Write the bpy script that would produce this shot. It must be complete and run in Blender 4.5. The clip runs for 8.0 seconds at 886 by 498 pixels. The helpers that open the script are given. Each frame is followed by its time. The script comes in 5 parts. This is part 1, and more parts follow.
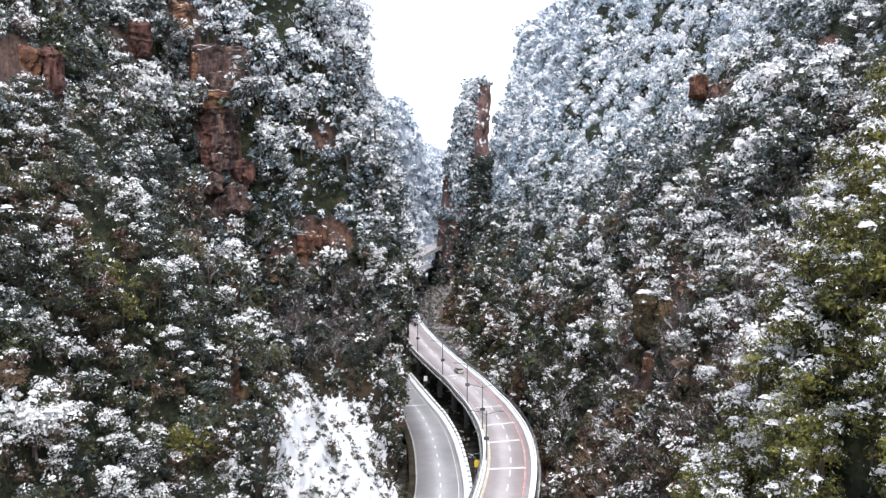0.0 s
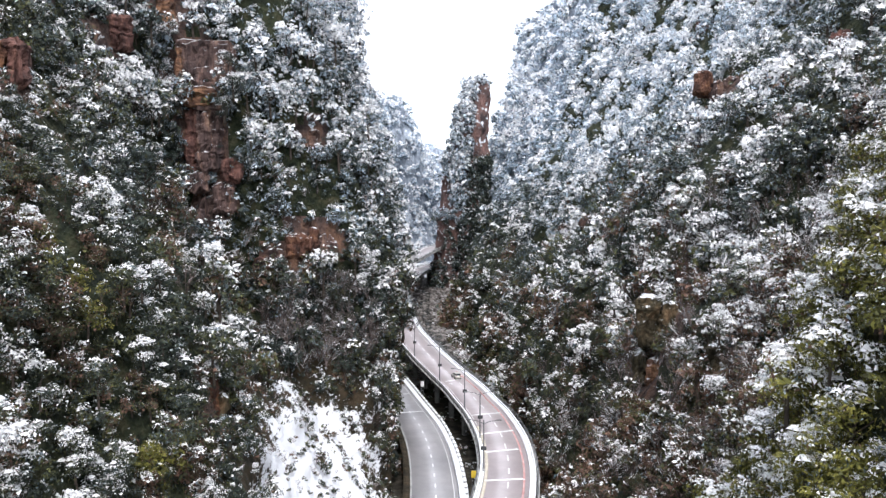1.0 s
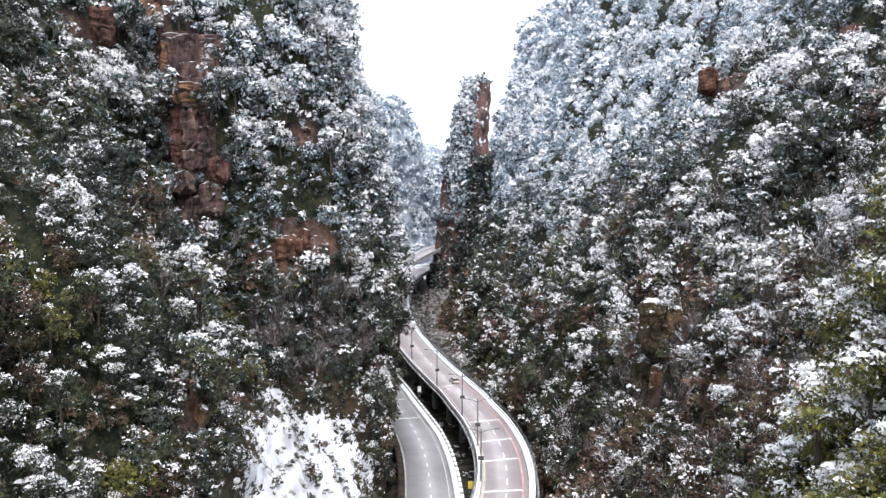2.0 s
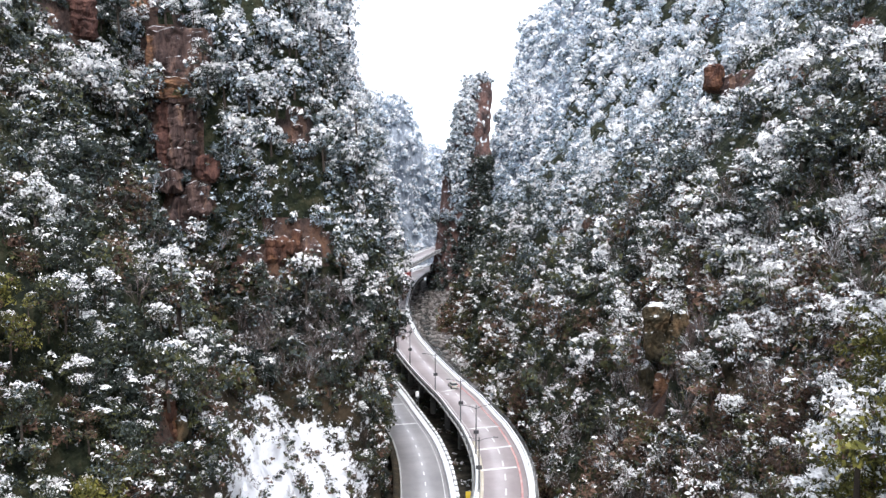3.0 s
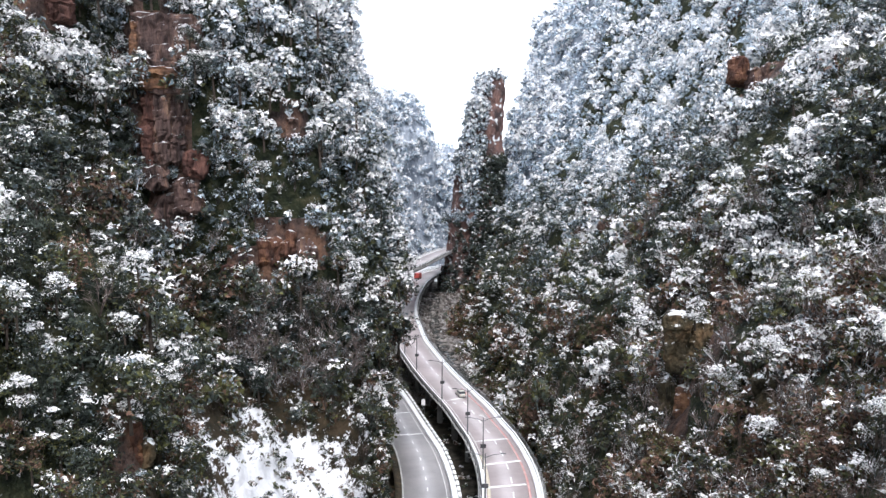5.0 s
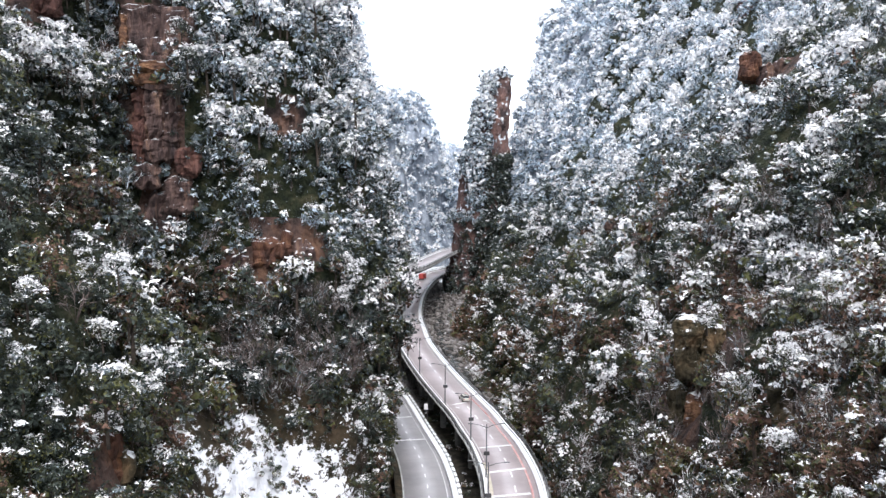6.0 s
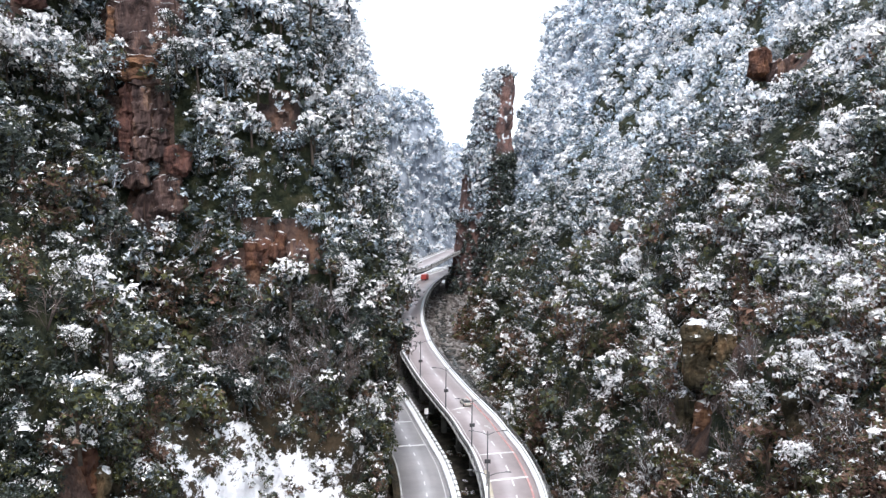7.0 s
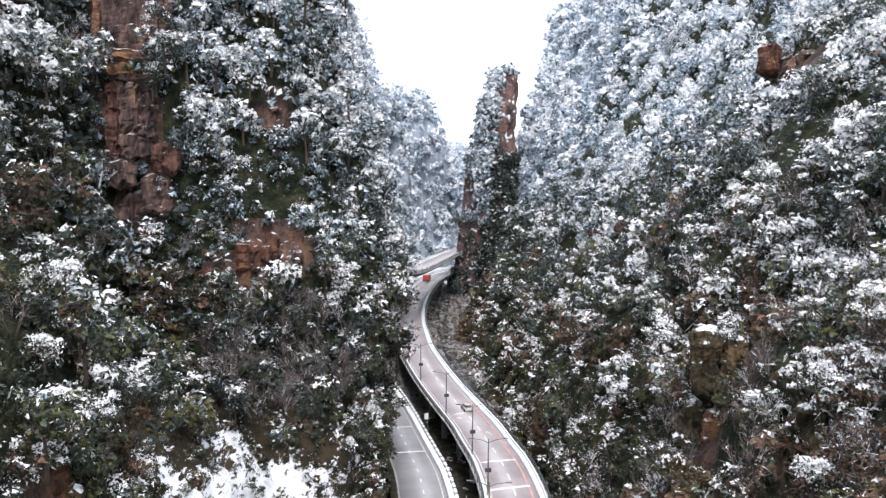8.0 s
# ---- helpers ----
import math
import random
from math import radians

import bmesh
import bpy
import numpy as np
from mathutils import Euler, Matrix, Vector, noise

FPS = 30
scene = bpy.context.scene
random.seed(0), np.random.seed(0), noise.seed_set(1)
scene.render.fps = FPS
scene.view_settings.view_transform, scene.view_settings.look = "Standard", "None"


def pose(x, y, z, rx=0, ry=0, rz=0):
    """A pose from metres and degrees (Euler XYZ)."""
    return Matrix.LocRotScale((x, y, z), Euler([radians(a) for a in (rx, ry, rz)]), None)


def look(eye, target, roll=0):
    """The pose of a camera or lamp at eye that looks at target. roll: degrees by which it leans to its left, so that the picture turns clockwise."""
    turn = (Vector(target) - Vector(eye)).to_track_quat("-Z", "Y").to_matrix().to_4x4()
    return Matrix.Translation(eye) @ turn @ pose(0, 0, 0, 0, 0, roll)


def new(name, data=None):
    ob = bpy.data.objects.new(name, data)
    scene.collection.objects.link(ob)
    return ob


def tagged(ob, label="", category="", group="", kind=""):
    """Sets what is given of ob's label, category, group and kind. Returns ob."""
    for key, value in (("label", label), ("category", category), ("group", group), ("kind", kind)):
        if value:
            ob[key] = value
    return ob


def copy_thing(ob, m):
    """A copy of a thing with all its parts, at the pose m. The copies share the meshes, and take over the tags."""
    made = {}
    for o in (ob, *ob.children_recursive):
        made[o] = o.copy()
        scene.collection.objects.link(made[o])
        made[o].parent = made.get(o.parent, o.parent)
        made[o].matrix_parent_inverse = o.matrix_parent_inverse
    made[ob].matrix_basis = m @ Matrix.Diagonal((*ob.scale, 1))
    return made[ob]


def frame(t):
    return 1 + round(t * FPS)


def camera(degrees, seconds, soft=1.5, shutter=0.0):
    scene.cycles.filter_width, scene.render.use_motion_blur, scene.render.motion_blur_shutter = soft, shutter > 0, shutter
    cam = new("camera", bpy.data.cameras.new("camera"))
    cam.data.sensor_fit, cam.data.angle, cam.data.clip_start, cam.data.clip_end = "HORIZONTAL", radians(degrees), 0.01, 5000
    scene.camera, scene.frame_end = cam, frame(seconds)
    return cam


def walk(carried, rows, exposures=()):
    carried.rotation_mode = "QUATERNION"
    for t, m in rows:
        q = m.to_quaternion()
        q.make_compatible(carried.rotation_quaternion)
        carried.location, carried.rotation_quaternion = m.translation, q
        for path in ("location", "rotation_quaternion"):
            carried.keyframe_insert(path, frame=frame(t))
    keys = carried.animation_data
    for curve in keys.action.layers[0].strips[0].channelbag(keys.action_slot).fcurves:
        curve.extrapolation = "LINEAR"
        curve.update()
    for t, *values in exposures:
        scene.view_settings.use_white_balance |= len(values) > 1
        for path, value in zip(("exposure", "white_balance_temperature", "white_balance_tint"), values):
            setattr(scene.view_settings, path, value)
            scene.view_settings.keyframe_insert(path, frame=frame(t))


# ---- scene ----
cam = camera(57.0, 8.0, soft=1.35)
METRES, EYE, TILT, LEAN, TURN = 42.0, 50.0, -3.2, 0.0, 0.0
ROWS = [
    (0.0, 0.0, 0.0, 0.0, -0.0, -0.0, 0.0),
    (0.5, 0.0127, 0.0734, 0.0052, -0.07, 0.01, 0.03),
    (1.0, 0.025, 0.149, 0.0094, 0.06, 0.03, 0.02),
    (1.5, 0.0374, 0.2187, 0.0135, 0.14, 0.05, -0.01),
    (3.0, 0.0741, 0.4134, 0.0224, 0.34, 0.11, -0.09),
    (3.5, 0.0847, 0.4722, 0.0246, 0.58, 0.13, -0.14),
    (4.0, 0.0953, 0.5327, 0.0268, 0.85, 0.14, -0.2),
    (4.5, 0.1036, 0.5897, 0.0297, 1.09, 0.13, -0.28),
    (6.0, 0.1288, 0.7619, 0.0386, 1.82, 0.1, -0.43),
    (6.5, 0.136, 0.8169, 0.0421, 1.96, 0.09, -0.47),
    (7.0, 0.1433, 0.8745, 0.046, 2.11, 0.08, -0.52),
    (7.5, 0.1497, 0.929, 0.0501, 2.25, 0.08, -0.56),
    (8.0, 0.1567, 0.9857, 0.0554, 2.37, 0.05, -0.59),
]
walk(cam, [(t, pose(0, 0, EYE, TILT, LEAN, TURN) @ pose(METRES * x, METRES * y, METRES * z, 90 + pitch, roll, yaw)) for t, x, y, z, yaw, pitch, roll in ROWS],
     exposures=[(0.0, 0.25, 6330, 14), (8.0, 0.25, 6330, 14)])
# ---- world, sun and exposure ----
def make_world():
    w = bpy.data.worlds.new("overcast_sky")
    scene.world = w
    w.use_nodes = True
    nt = w.node_tree
    nt.nodes.clear()
    sky = nt.nodes.new("ShaderNodeTexSky")
    sky.sky_type = "NISHITA"
    sky.sun_disc = False
    sky.sun_elevation, sky.sun_rotation = radians(SUN_UP), radians(SUN_TURN)
    clear = nt.nodes.new("ShaderNodeBackground")
    clear.inputs[1].default_value = 0.06
    cloud = nt.nodes.new("ShaderNodeBackground")
    cloud.inputs[0].default_value = (0.93, 0.965, 1.0, 1)
    cloud.inputs[1].default_value = CLOUD
    both = nt.nodes.new("ShaderNodeAddShader")
    out = nt.nodes.new("ShaderNodeOutputWorld")
    nt.links.new(sky.outputs[0], clear.inputs[0])
    nt.links.new(clear.outputs[0], both.inputs[0])
    nt.links.new(cloud.outputs[0], both.inputs[1])
    nt.links.new(both.outputs[0], out.inputs[0])


SUN_UP, SUN_TURN, CLOUD = 50.0, 170.0, 2.1
make_world()
sun = new("sun", bpy.data.lights.new("sun", "SUN"))
sun.data.energy, sun.data.angle, sun.data.color = 2.2, radians(14), (1.0, 0.96, 0.9)
sun.matrix_world = look((15, -80, 100), (0, 0, 0))


# ---- materials ----
def material(name, colours, scale=1.0, rough=0.9, bump=0.0, bump_scale=8.0, island=0.0, snow=0.0, stretch=(1, 1, 1), spec=0.25, obj=0.0, snow_edge=0.55, flecks=0.0, fleck_size=2.2, ragged=0.0, rag_size=3.4):
    """A mottled surface: colours are blended by two sizes of noise, by chance per piece, and snow lies on what faces up."""
    m = bpy.data.materials.new(name)
    m.use_nodes = True
    nt = m.node_tree
    n = nt.nodes
    bsdf = n["Principled BSDF"]
    bsdf.inputs["Roughness"].default_value = rough
    bsdf.inputs["Specular IOR Level"].default_value = spec
    geo = n.new("ShaderNodeNewGeometry")
    mp = n.new("ShaderNodeMapping")
    mp.inputs["Scale"].default_value = stretch
    nt.links.new(geo.outputs["Position"], mp.inputs[0])
    big = n.new("ShaderNodeTexNoise")
    big.inputs["Scale"].default_value = scale
    big.inputs["Detail"].default_value = 6
    fine = n.new("ShaderNodeTexNoise")
    fine.inputs["Scale"].default_value = scale * 7
    fine.inputs["Detail"].default_value = 4
    for t in (big, fine):
        nt.links.new(mp.outputs[0], t.inputs["Vector"])
    mix = n.new("ShaderNodeMath")
    mix.operation = "MULTIPLY_ADD"
    mix.inputs[1].default_value = 0.35
    nt.links.new(fine.outputs[0], mix.inputs[0])
    sub = n.new("ShaderNodeMath")
    sub.operation = "MULTIPLY_ADD"
    sub.inputs[1].default_value = 1.7
    sub.inputs[2].default_value = -0.52
    nt.links.new(big.outputs[0], sub.inputs[0])
    nt.links.new(sub.outputs[0], mix.inputs[2])
    last = mix.outputs[0]
    if island or obj:
        add = n.new("ShaderNodeMath")
        add.operation = "MULTIPLY_ADD"
        add.inputs[1].default_value = island or obj
        src = geo.outputs["Random Per Island"] if island else n.new("ShaderNodeObjectInfo").outputs["Random"]
        nt.links.new(src, add.inputs[0])
        off = n.new("ShaderNodeMath")
        off.operation = "ADD"
        off.inputs[1].default_value = -0.5 * (island or obj)
        nt.links.new(last, off.inputs[0])
        nt.links.new(off.outputs[0], add.inputs[2])
        last = add.outputs[0]
    ramp = n.new("ShaderNodeValToRGB")
    el = ramp.color_ramp.elements
    while len(el) < len(colours):
        el.new(0.5)
    for i, c in enumerate(colours):
        el[i].position = 0.2 + 0.6 * i / max(1, len(colours) - 1)
        el[i].color = (*c, 1)
    nt.links.new(last, ramp.inputs[0])
    col = ramp.outputs[0]
    if snow:
        up = n.new("ShaderNodeSeparateXYZ")
        nt.links.new(geo.outputs["Normal"], up.inputs[0])
        s = n.new("ShaderNodeMath")
        s.operation = "MULTIPLY_ADD"
        s.inputs[1].default_value = 0.7
        nt.links.new(fine.outputs[0], s.inputs[0])
        nt.links.new(up.outputs[2], s.inputs[2])
        edge = n.new("ShaderNodeMapRange")
        edge.inputs["From Min"].default_value = snow_edge + 0.32
        edge.inputs["From Max"].default_value = snow_edge + 0.5
        edge.inputs["To Max"].default_value = snow
        nt.links.new(s.outputs[0], edge.inputs[0])
        mx = n.new("ShaderNodeMix")
        mx.data_type = "RGBA"
        mx.inputs[7].default_value = (0.82, 0.85, 0.88, 1)
        nt.links.new(edge.outputs[0], mx.inputs[0])
        nt.links.new(col, mx.inputs[6])
        col = mx.outputs[2]
    if flecks:
        dust = n.new("ShaderNodeTexNoise")
        dust.inputs["Scale"].default_value = fleck_size
        dust.inputs["Detail"].default_value = 3
        nt.links.new(geo.outputs["Position"], dust.inputs["Vector"])
        rim = n.new("ShaderNodeMapRange")
        rim.inputs["From Min"].default_value = 0.72 - 0.3 * flecks
        rim.inputs["From Max"].default_value = 0.78 - 0.3 * flecks
        nt.links.new(dust.outputs[0], rim.inputs[0])
        mx = n.new("ShaderNodeMix")
        mx.data_type = "RGBA"
        mx.inputs[7].default_value = (0.75, 0.79, 0.83, 1)
        nt.links.new(rim.outputs[0], mx.inputs[0])
        nt.links.new(col, mx.inputs[6])
        col = mx.outputs[2]
    nt.links.new(col, bsdf.inputs["Base Color"])
    if ragged:
        gap = n.new("ShaderNodeTexNoise")
        gap.inputs["Scale"].default_value = rag_size
        gap.inputs["Detail"].default_value = 3
        gap.inputs["Roughness"].default_value = 0.65
        nt.links.new(geo.outputs["Position"], gap.inputs["Vector"])
        hole = n.new("ShaderNodeMath")
        hole.operation = "GREATER_THAN"
        hole.inputs[1].default_value = ragged
        nt.links.new(gap.outputs[0], hole.inputs[0])
        nt.links.new(hole.outputs[0], bsdf.inputs["Alpha"])
    if bump:
        tex = n.new("ShaderNodeTexNoise")
        tex.inputs["Scale"].default_value = bump_scale
        tex.inputs["Detail"].default_value = 5
        nt.links.new(mp.outputs[0], tex.inputs["Vector"])
        b = n.new("ShaderNodeBump")
        b.inputs["Strength"].default_value = bump
        b.inputs["Distance"].default_value = 1.0 / bump_scale
        nt.links.new(tex.outputs[0], b.inputs["Height"])
        nt.links.new(b.outputs[0], bsdf.inputs["Normal"])
    return m


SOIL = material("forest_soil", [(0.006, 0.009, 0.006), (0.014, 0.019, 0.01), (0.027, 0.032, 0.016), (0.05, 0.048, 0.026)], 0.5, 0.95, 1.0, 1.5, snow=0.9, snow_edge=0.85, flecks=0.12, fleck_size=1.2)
SOIL_BARE = material("brown_bank_soil", [(0.012, 0.011, 0.007), (0.03, 0.024, 0.014), (0.065, 0.046, 0.028)], 0.4, 0.95, 0.6, 1.5)
ROCK = material("sandstone", [(0.024, 0.018, 0.017), (0.066, 0.044, 0.038), (0.1, 0.062, 0.05), (0.16, 0.09, 0.06)], 0.3, 0.9, 1.0, 1.3, snow=0.95, stretch=(1.2, 1.2, 0.9), snow_edge=0.88)
MAUVE = material("weathered_sandstone", [(0.03, 0.021, 0.021), (0.075, 0.05, 0.046), (0.125, 0.082, 0.074), (0.24, 0.15, 0.11)], 0.3, 0.9, 1.0, 1.6, snow=0.9, stretch=(2.2, 2.2, 0.45), snow_edge=0.8)
ORANGE = material("fresh_orange_sandstone", [(0.055, 0.034, 0.028), (0.14, 0.074, 0.046), (0.31, 0.17, 0.095)], 0.45, 0.9, 0.8, 1.6, snow=0.9, stretch=(1, 1, 2.0), snow_edge=0.8)
REDDISH = material("red_sandstone", [(0.045, 0.026, 0.023), (0.1, 0.05, 0.042), (0.18, 0.09, 0.07)], 0.5, 0.9, 0.8, 1.6, stretch=(2, 2, 0.6))
PILLAR_ROCK = material("pillar_sandstone", [(0.045, 0.036, 0.038), (0.1, 0.068, 0.064), (0.16, 0.1, 0.09), (0.22, 0.13, 0.11)], 0.16, 0.95, 1.0, 0.8, snow=0.9, stretch=(1.4, 1.4, 0.7), snow_edge=0.5, flecks=0.4, fleck_size=0.4)
# Rust-red rock, its tones lowered to include the shade under the overhang.
RUST = material("rust_stained_sandstone", [(0.03, 0.017, 0.014), (0.078, 0.038, 0.027), (0.12, 0.058, 0.038), (0.2, 0.1, 0.054)], 0.4, 0.9, 0.8, 1.6, snow=0.9, stretch=(1.6, 1.6, 0.7), snow_edge=0.85)
MOSSY = material("mossy_rock", [(0.016, 0.015, 0.009), (0.04, 0.034, 0.02), (0.075, 0.058, 0.034), (0.15, 0.1, 0.056)], 0.3, 0.95, 1.0, 1.3, snow=0.95, stretch=(1, 1, 0.8), snow_edge=0.8)
# Snow flecks on rock whose pale blue is distance haze put into the colour.
FAR_ROCK = material("snow_dusted_hazy_rock", [(0.09, 0.11, 0.14), (0.19, 0.22, 0.26), (0.36, 0.4, 0.45)], 0.12, 0.95, 0.6, 0.3, stretch=(1.5, 1.5, 0.5), flecks=0.35, fleck_size=0.5)
GRAVEL = material("dark_gravel", [(0.02, 0.019, 0.015), (0.05, 0.045, 0.035), (0.1, 0.088, 0.07)], 0.5, 0.95, 0.6, 2.0)
SNOW = material("snow", [(0.76, 0.79, 0.83), (0.85, 0.87, 0.9), (0.9, 0.91, 0.92)], 0.8, 0.7, 0.5, 2.0)
LEAF_DARK = material("dark_evergreen_leaves", [(0.012, 0.017, 0.015), (0.03, 0.041, 0.034), (0.075, 0.093, 0.076)], 0.12, 0.6, island=0.6, flecks=0.08, ragged=0.45, rag_size=6.0)
LEAF_OLIVE = material("olive_leaves", [(0.024, 0.026, 0.011), (0.053, 0.058, 0.021), (0.118, 0.122, 0.044)], 0.12, 0.6, island=0.6, flecks=0.02, ragged=0.45, rag_size=6.0)
# Frost on near sprays; its bluish grey also paints haze into farther leaves.
LEAF_FROST_HAZE = material("frosted_hazy_leaves", [(0.04, 0.058, 0.066), (0.105, 0.138, 0.155), (0.25, 0.3, 0.335)], 0.12, 0.8, island=0.7, flecks=0.32, fleck_size=3.0, ragged=0.45, rag_size=6.0)
LEAF_BROWN = material("dry_brown_leaves", [(0.042, 0.025, 0.018), (0.108, 0.062, 0.045), (0.21, 0.128, 0.094)], 0.12, 0.8, island=0.6, ragged=0.45, rag_size=6.0)
LEAF_MOSS = material("yellow_green_leaves", [(0.036, 0.037, 0.009), (0.098, 0.098, 0.02), (0.21, 0.195, 0.045)], 0.12, 0.7, island=0.6, ragged=0.45, rag_size=6.0)
# Rime whitened and blued further, so distant trees carry haze in their colour.
LEAF_RIME_HAZE = material("rimed_hazy_leaves", [(0.28, 0.36, 0.44), (0.46, 0.56, 0.66), (0.7, 0.77, 0.84)], 0.05, 0.8, island=0.6, ragged=0.45, rag_size=6.0)
TWIG = material("bare_twigs", [(0.045, 0.034, 0.03), (0.115, 0.09, 0.082), (0.25, 0.205, 0.195)], 0.2, 0.9, island=0.6)
TREE_SNOW = material("snow_on_leaves", [(0.78, 0.78, 0.79), (0.86, 0.86, 0.87), (0.9, 0.9, 0.9)], 0.8, 0.7, ragged=0.42, rag_size=5.0)
BARK = material("bark", [(0.03, 0.025, 0.02), (0.07, 0.055, 0.045)], 1.5, 0.95, 0.5, 6.0)
ASPHALT = material("pinkish_asphalt", [(0.31, 0.27, 0.272), (0.39, 0.342, 0.347), (0.47, 0.415, 0.42)], 0.09, 0.32, 0.1, 12.0, spec=0.5)
ASPHALT_LOW = material("grey_asphalt", [(0.24, 0.235, 0.24), (0.31, 0.302, 0.31), (0.38, 0.37, 0.375)], 0.09, 0.36, 0.1, 12.0, spec=0.5)
PAINT = material("white_road_paint", [(0.62, 0.62, 0.62), (0.8, 0.8, 0.8)], 1.2, 0.7)
RED_PAINT = material("red_road_paint", [(0.48, 0.25, 0.24), (0.6, 0.42, 0.4)], 0.6, 0.8)
YELLOW_PAINT = material("yellow_road_paint", [(0.46, 0.42, 0.33), (0.58, 0.53, 0.45)], 0.6, 0.8)
CONCRETE = material("concrete", [(0.28, 0.28, 0.27), (0.38, 0.38, 0.37), (0.48, 0.48, 0.47)], 0.4, 0.9, 0.2, 5.0)
PIER = material("dark_concrete", [(0.1, 0.1, 0.1), (0.17, 0.17, 0.165), (0.25, 0.25, 0.24)], 0.4, 0.9, 0.2, 5.0)
METAL = material("grey_painted_metal", [(0.1, 0.105, 0.11), (0.16, 0.165, 0.17)], 1.0, 0.5, spec=0.5)
DARK_METAL = material("dark_metal", [(0.03, 0.032, 0.035), (0.06, 0.06, 0.065)], 1.0, 0.5, spec=0.5)
STONES = material("river_stones", [(0.06, 0.053, 0.05), (0.125, 0.112, 0.104), (0.25, 0.232, 0.22)], 0.3, 0.85, 0.6, 2.0, snow=0.85, island=0.4, snow_edge=1.04)
WATER = material("stream_water", [(0.03, 0.035, 0.035), (0.06, 0.065, 0.06)], 0.2, 0.15, 0.3, 1.2, spec=0.5)


# ---- helpers for meshes ----
def mesh_object(name, verts, faces, mats, mat_index=None, smooth=False):
    me = bpy.data.meshes.new(name)
    verts = np.asarray(verts, np.float32).reshape(-1, 3)
    faces = np.asarray(faces, np.int32)
    k = faces.shape[1]
    me.vertices.add(len(verts))
    me.vertices.foreach_set("co", verts.ravel())
    me.loops.add(faces.size)
    me.loops.foreach_set("vertex_index", faces.ravel())
    me.polygons.add(len(faces))
    me.polygons.foreach_set("loop_start", np.arange(0, faces.size, k, dtype=np.int32))
    for m in mats:
        me.materials.append(m)
    if mat_index is not None:
        me.polygons.foreach_set("material_index", np.asarray(mat_index, np.int32))
    if smooth:
        me.polygons.foreach_set("use_smooth", np.ones(len(faces), bool))
    me.update(calc_edges=True)
    return new(name, me)


def part(name, bm, mat, parent, label=""):
    """Links a bmesh as one mesh object under a thing or a part."""
    me = bpy.data.meshes.new(name)
    bm.to_mesh(me)
    bm.free()
    me.materials.append(mat)
    ob = new(name, me)
    ob.parent = parent
    return tagged(ob, label)


def empty(name, place=(0, 0, 0), turn=0.0):
    ob = new(name)
    ob.matrix_basis = pose(*place, 0, 0, turn)
    return ob


def box(bm, size, at=(0, 0, 0), bevel=0.0, m=None):
    r = bmesh.ops.create_cube(bm, size=1.0)
    bmesh.ops.scale(bm, vec=size, verts=r["verts"])
    if bevel:
        es = list({e for v in r["verts"] for e in v.link_edges})
        r["verts"] = list({v for f in bmesh.ops.bevel(bm, geom=es, offset=bevel, segments=1, affect="EDGES")["faces"] for v in f.verts} | {v for v in r["verts"] if v.is_valid})
    bmesh.ops.translate(bm, vec=at, verts=[v for v in r["verts"] if v.is_valid])
    if m:
        bmesh.ops.transform(bm, matrix=m, verts=[v for v in r["verts"] if v.is_valid])
    return bm


def rod(bm, a, b, r0, r1, sides=8):
    a, b = Vector(a), Vector(b)
    m = Matrix.Translation((a + b) / 2) @ (b - a).to_track_quat("Z", "Y").to_matrix().to_4x4()
    bmesh.ops.create_cone(bm, cap_ends=True, segments=sides, radius1=r0, radius2=r1, depth=(b - a).length, matrix=m)
    return bm


def smooth_line(points, step=1.0):
    """Points along a curve through the control points, evenly spaced in plan."""
    p = np.array(points, float)
    ext = np.vstack([2 * p[0] - p[1], p, 2 * p[-1] - p[-2]])
    out = []
    for i in range(1, len(ext) - 2):
        a, b, c, d = ext[i - 1:i + 3]
        for t in np.linspace(0, 1, 24, endpoint=False):
            out.append(0.5 * (2 * b + (c - a) * t + (2 * a - 5 * b + 4 * c - d) * t * t + (3 * b - a - 3 * c + d) * t ** 3))
    out = np.array(out + [p[-1]])
    s = np.concatenate([[0], np.cumsum(np.linalg.norm(np.diff(out[:, :2], axis=0), axis=1))])
    k = np.arange(0, s[-1], step)
    return np.stack([np.interp(k, s, out[:, j]) for j in range(out.shape[1])], 1)


def normals_of(line):
    d = np.gradient(line[:, :2], axis=0)
    d /= np.linalg.norm(d, axis=1)[:, None]
    return np.stack([d[:, 1], -d[:, 0]], 1)


def sweep(name, line, profile, mat, close=True):
    """A solid swept along a line in plan: profile is (offset to the right, height) pairs."""
    nrm = normals_of(line)
    k = len(profile)
    v = np.zeros((len(line), k, 3))
    for j, (o, h) in enumerate(profile):
        v[:, j, :2] = line[:, :2] + nrm * o
        v[:, j, 2] = line[:, 2] + h
    f = []
    for i in range(len(line) - 1):
        for j in range(k if close else k - 1):
            a, b = i * k + j, i * k + (j + 1) % k
            f.append((a, b, b + k, a + k))
    if close and k == 4:
        f += [(0, 3, 2, 1), tuple((len(line) - 1) * k + q for q in range(4))]
    ob = mesh_object(name, v, f, [mat])
    bm = bmesh.new()
    bm.from_mesh(ob.data)
    bmesh.ops.recalc_face_normals(bm, faces=bm.faces)
    bm.to_mesh(ob.data)
    bm.free()
    return ob


def cut(line, y0, y1):
    return line[(line[:, 1] >= y0) & (line[:, 1] <= y1)]


# ---- lines of the roads ----
def deck_z(y):
    return -1.0 + 0.055 * (y - 190)


def low_z(y):
    return -5.5 + 0.02 * (y - 190)


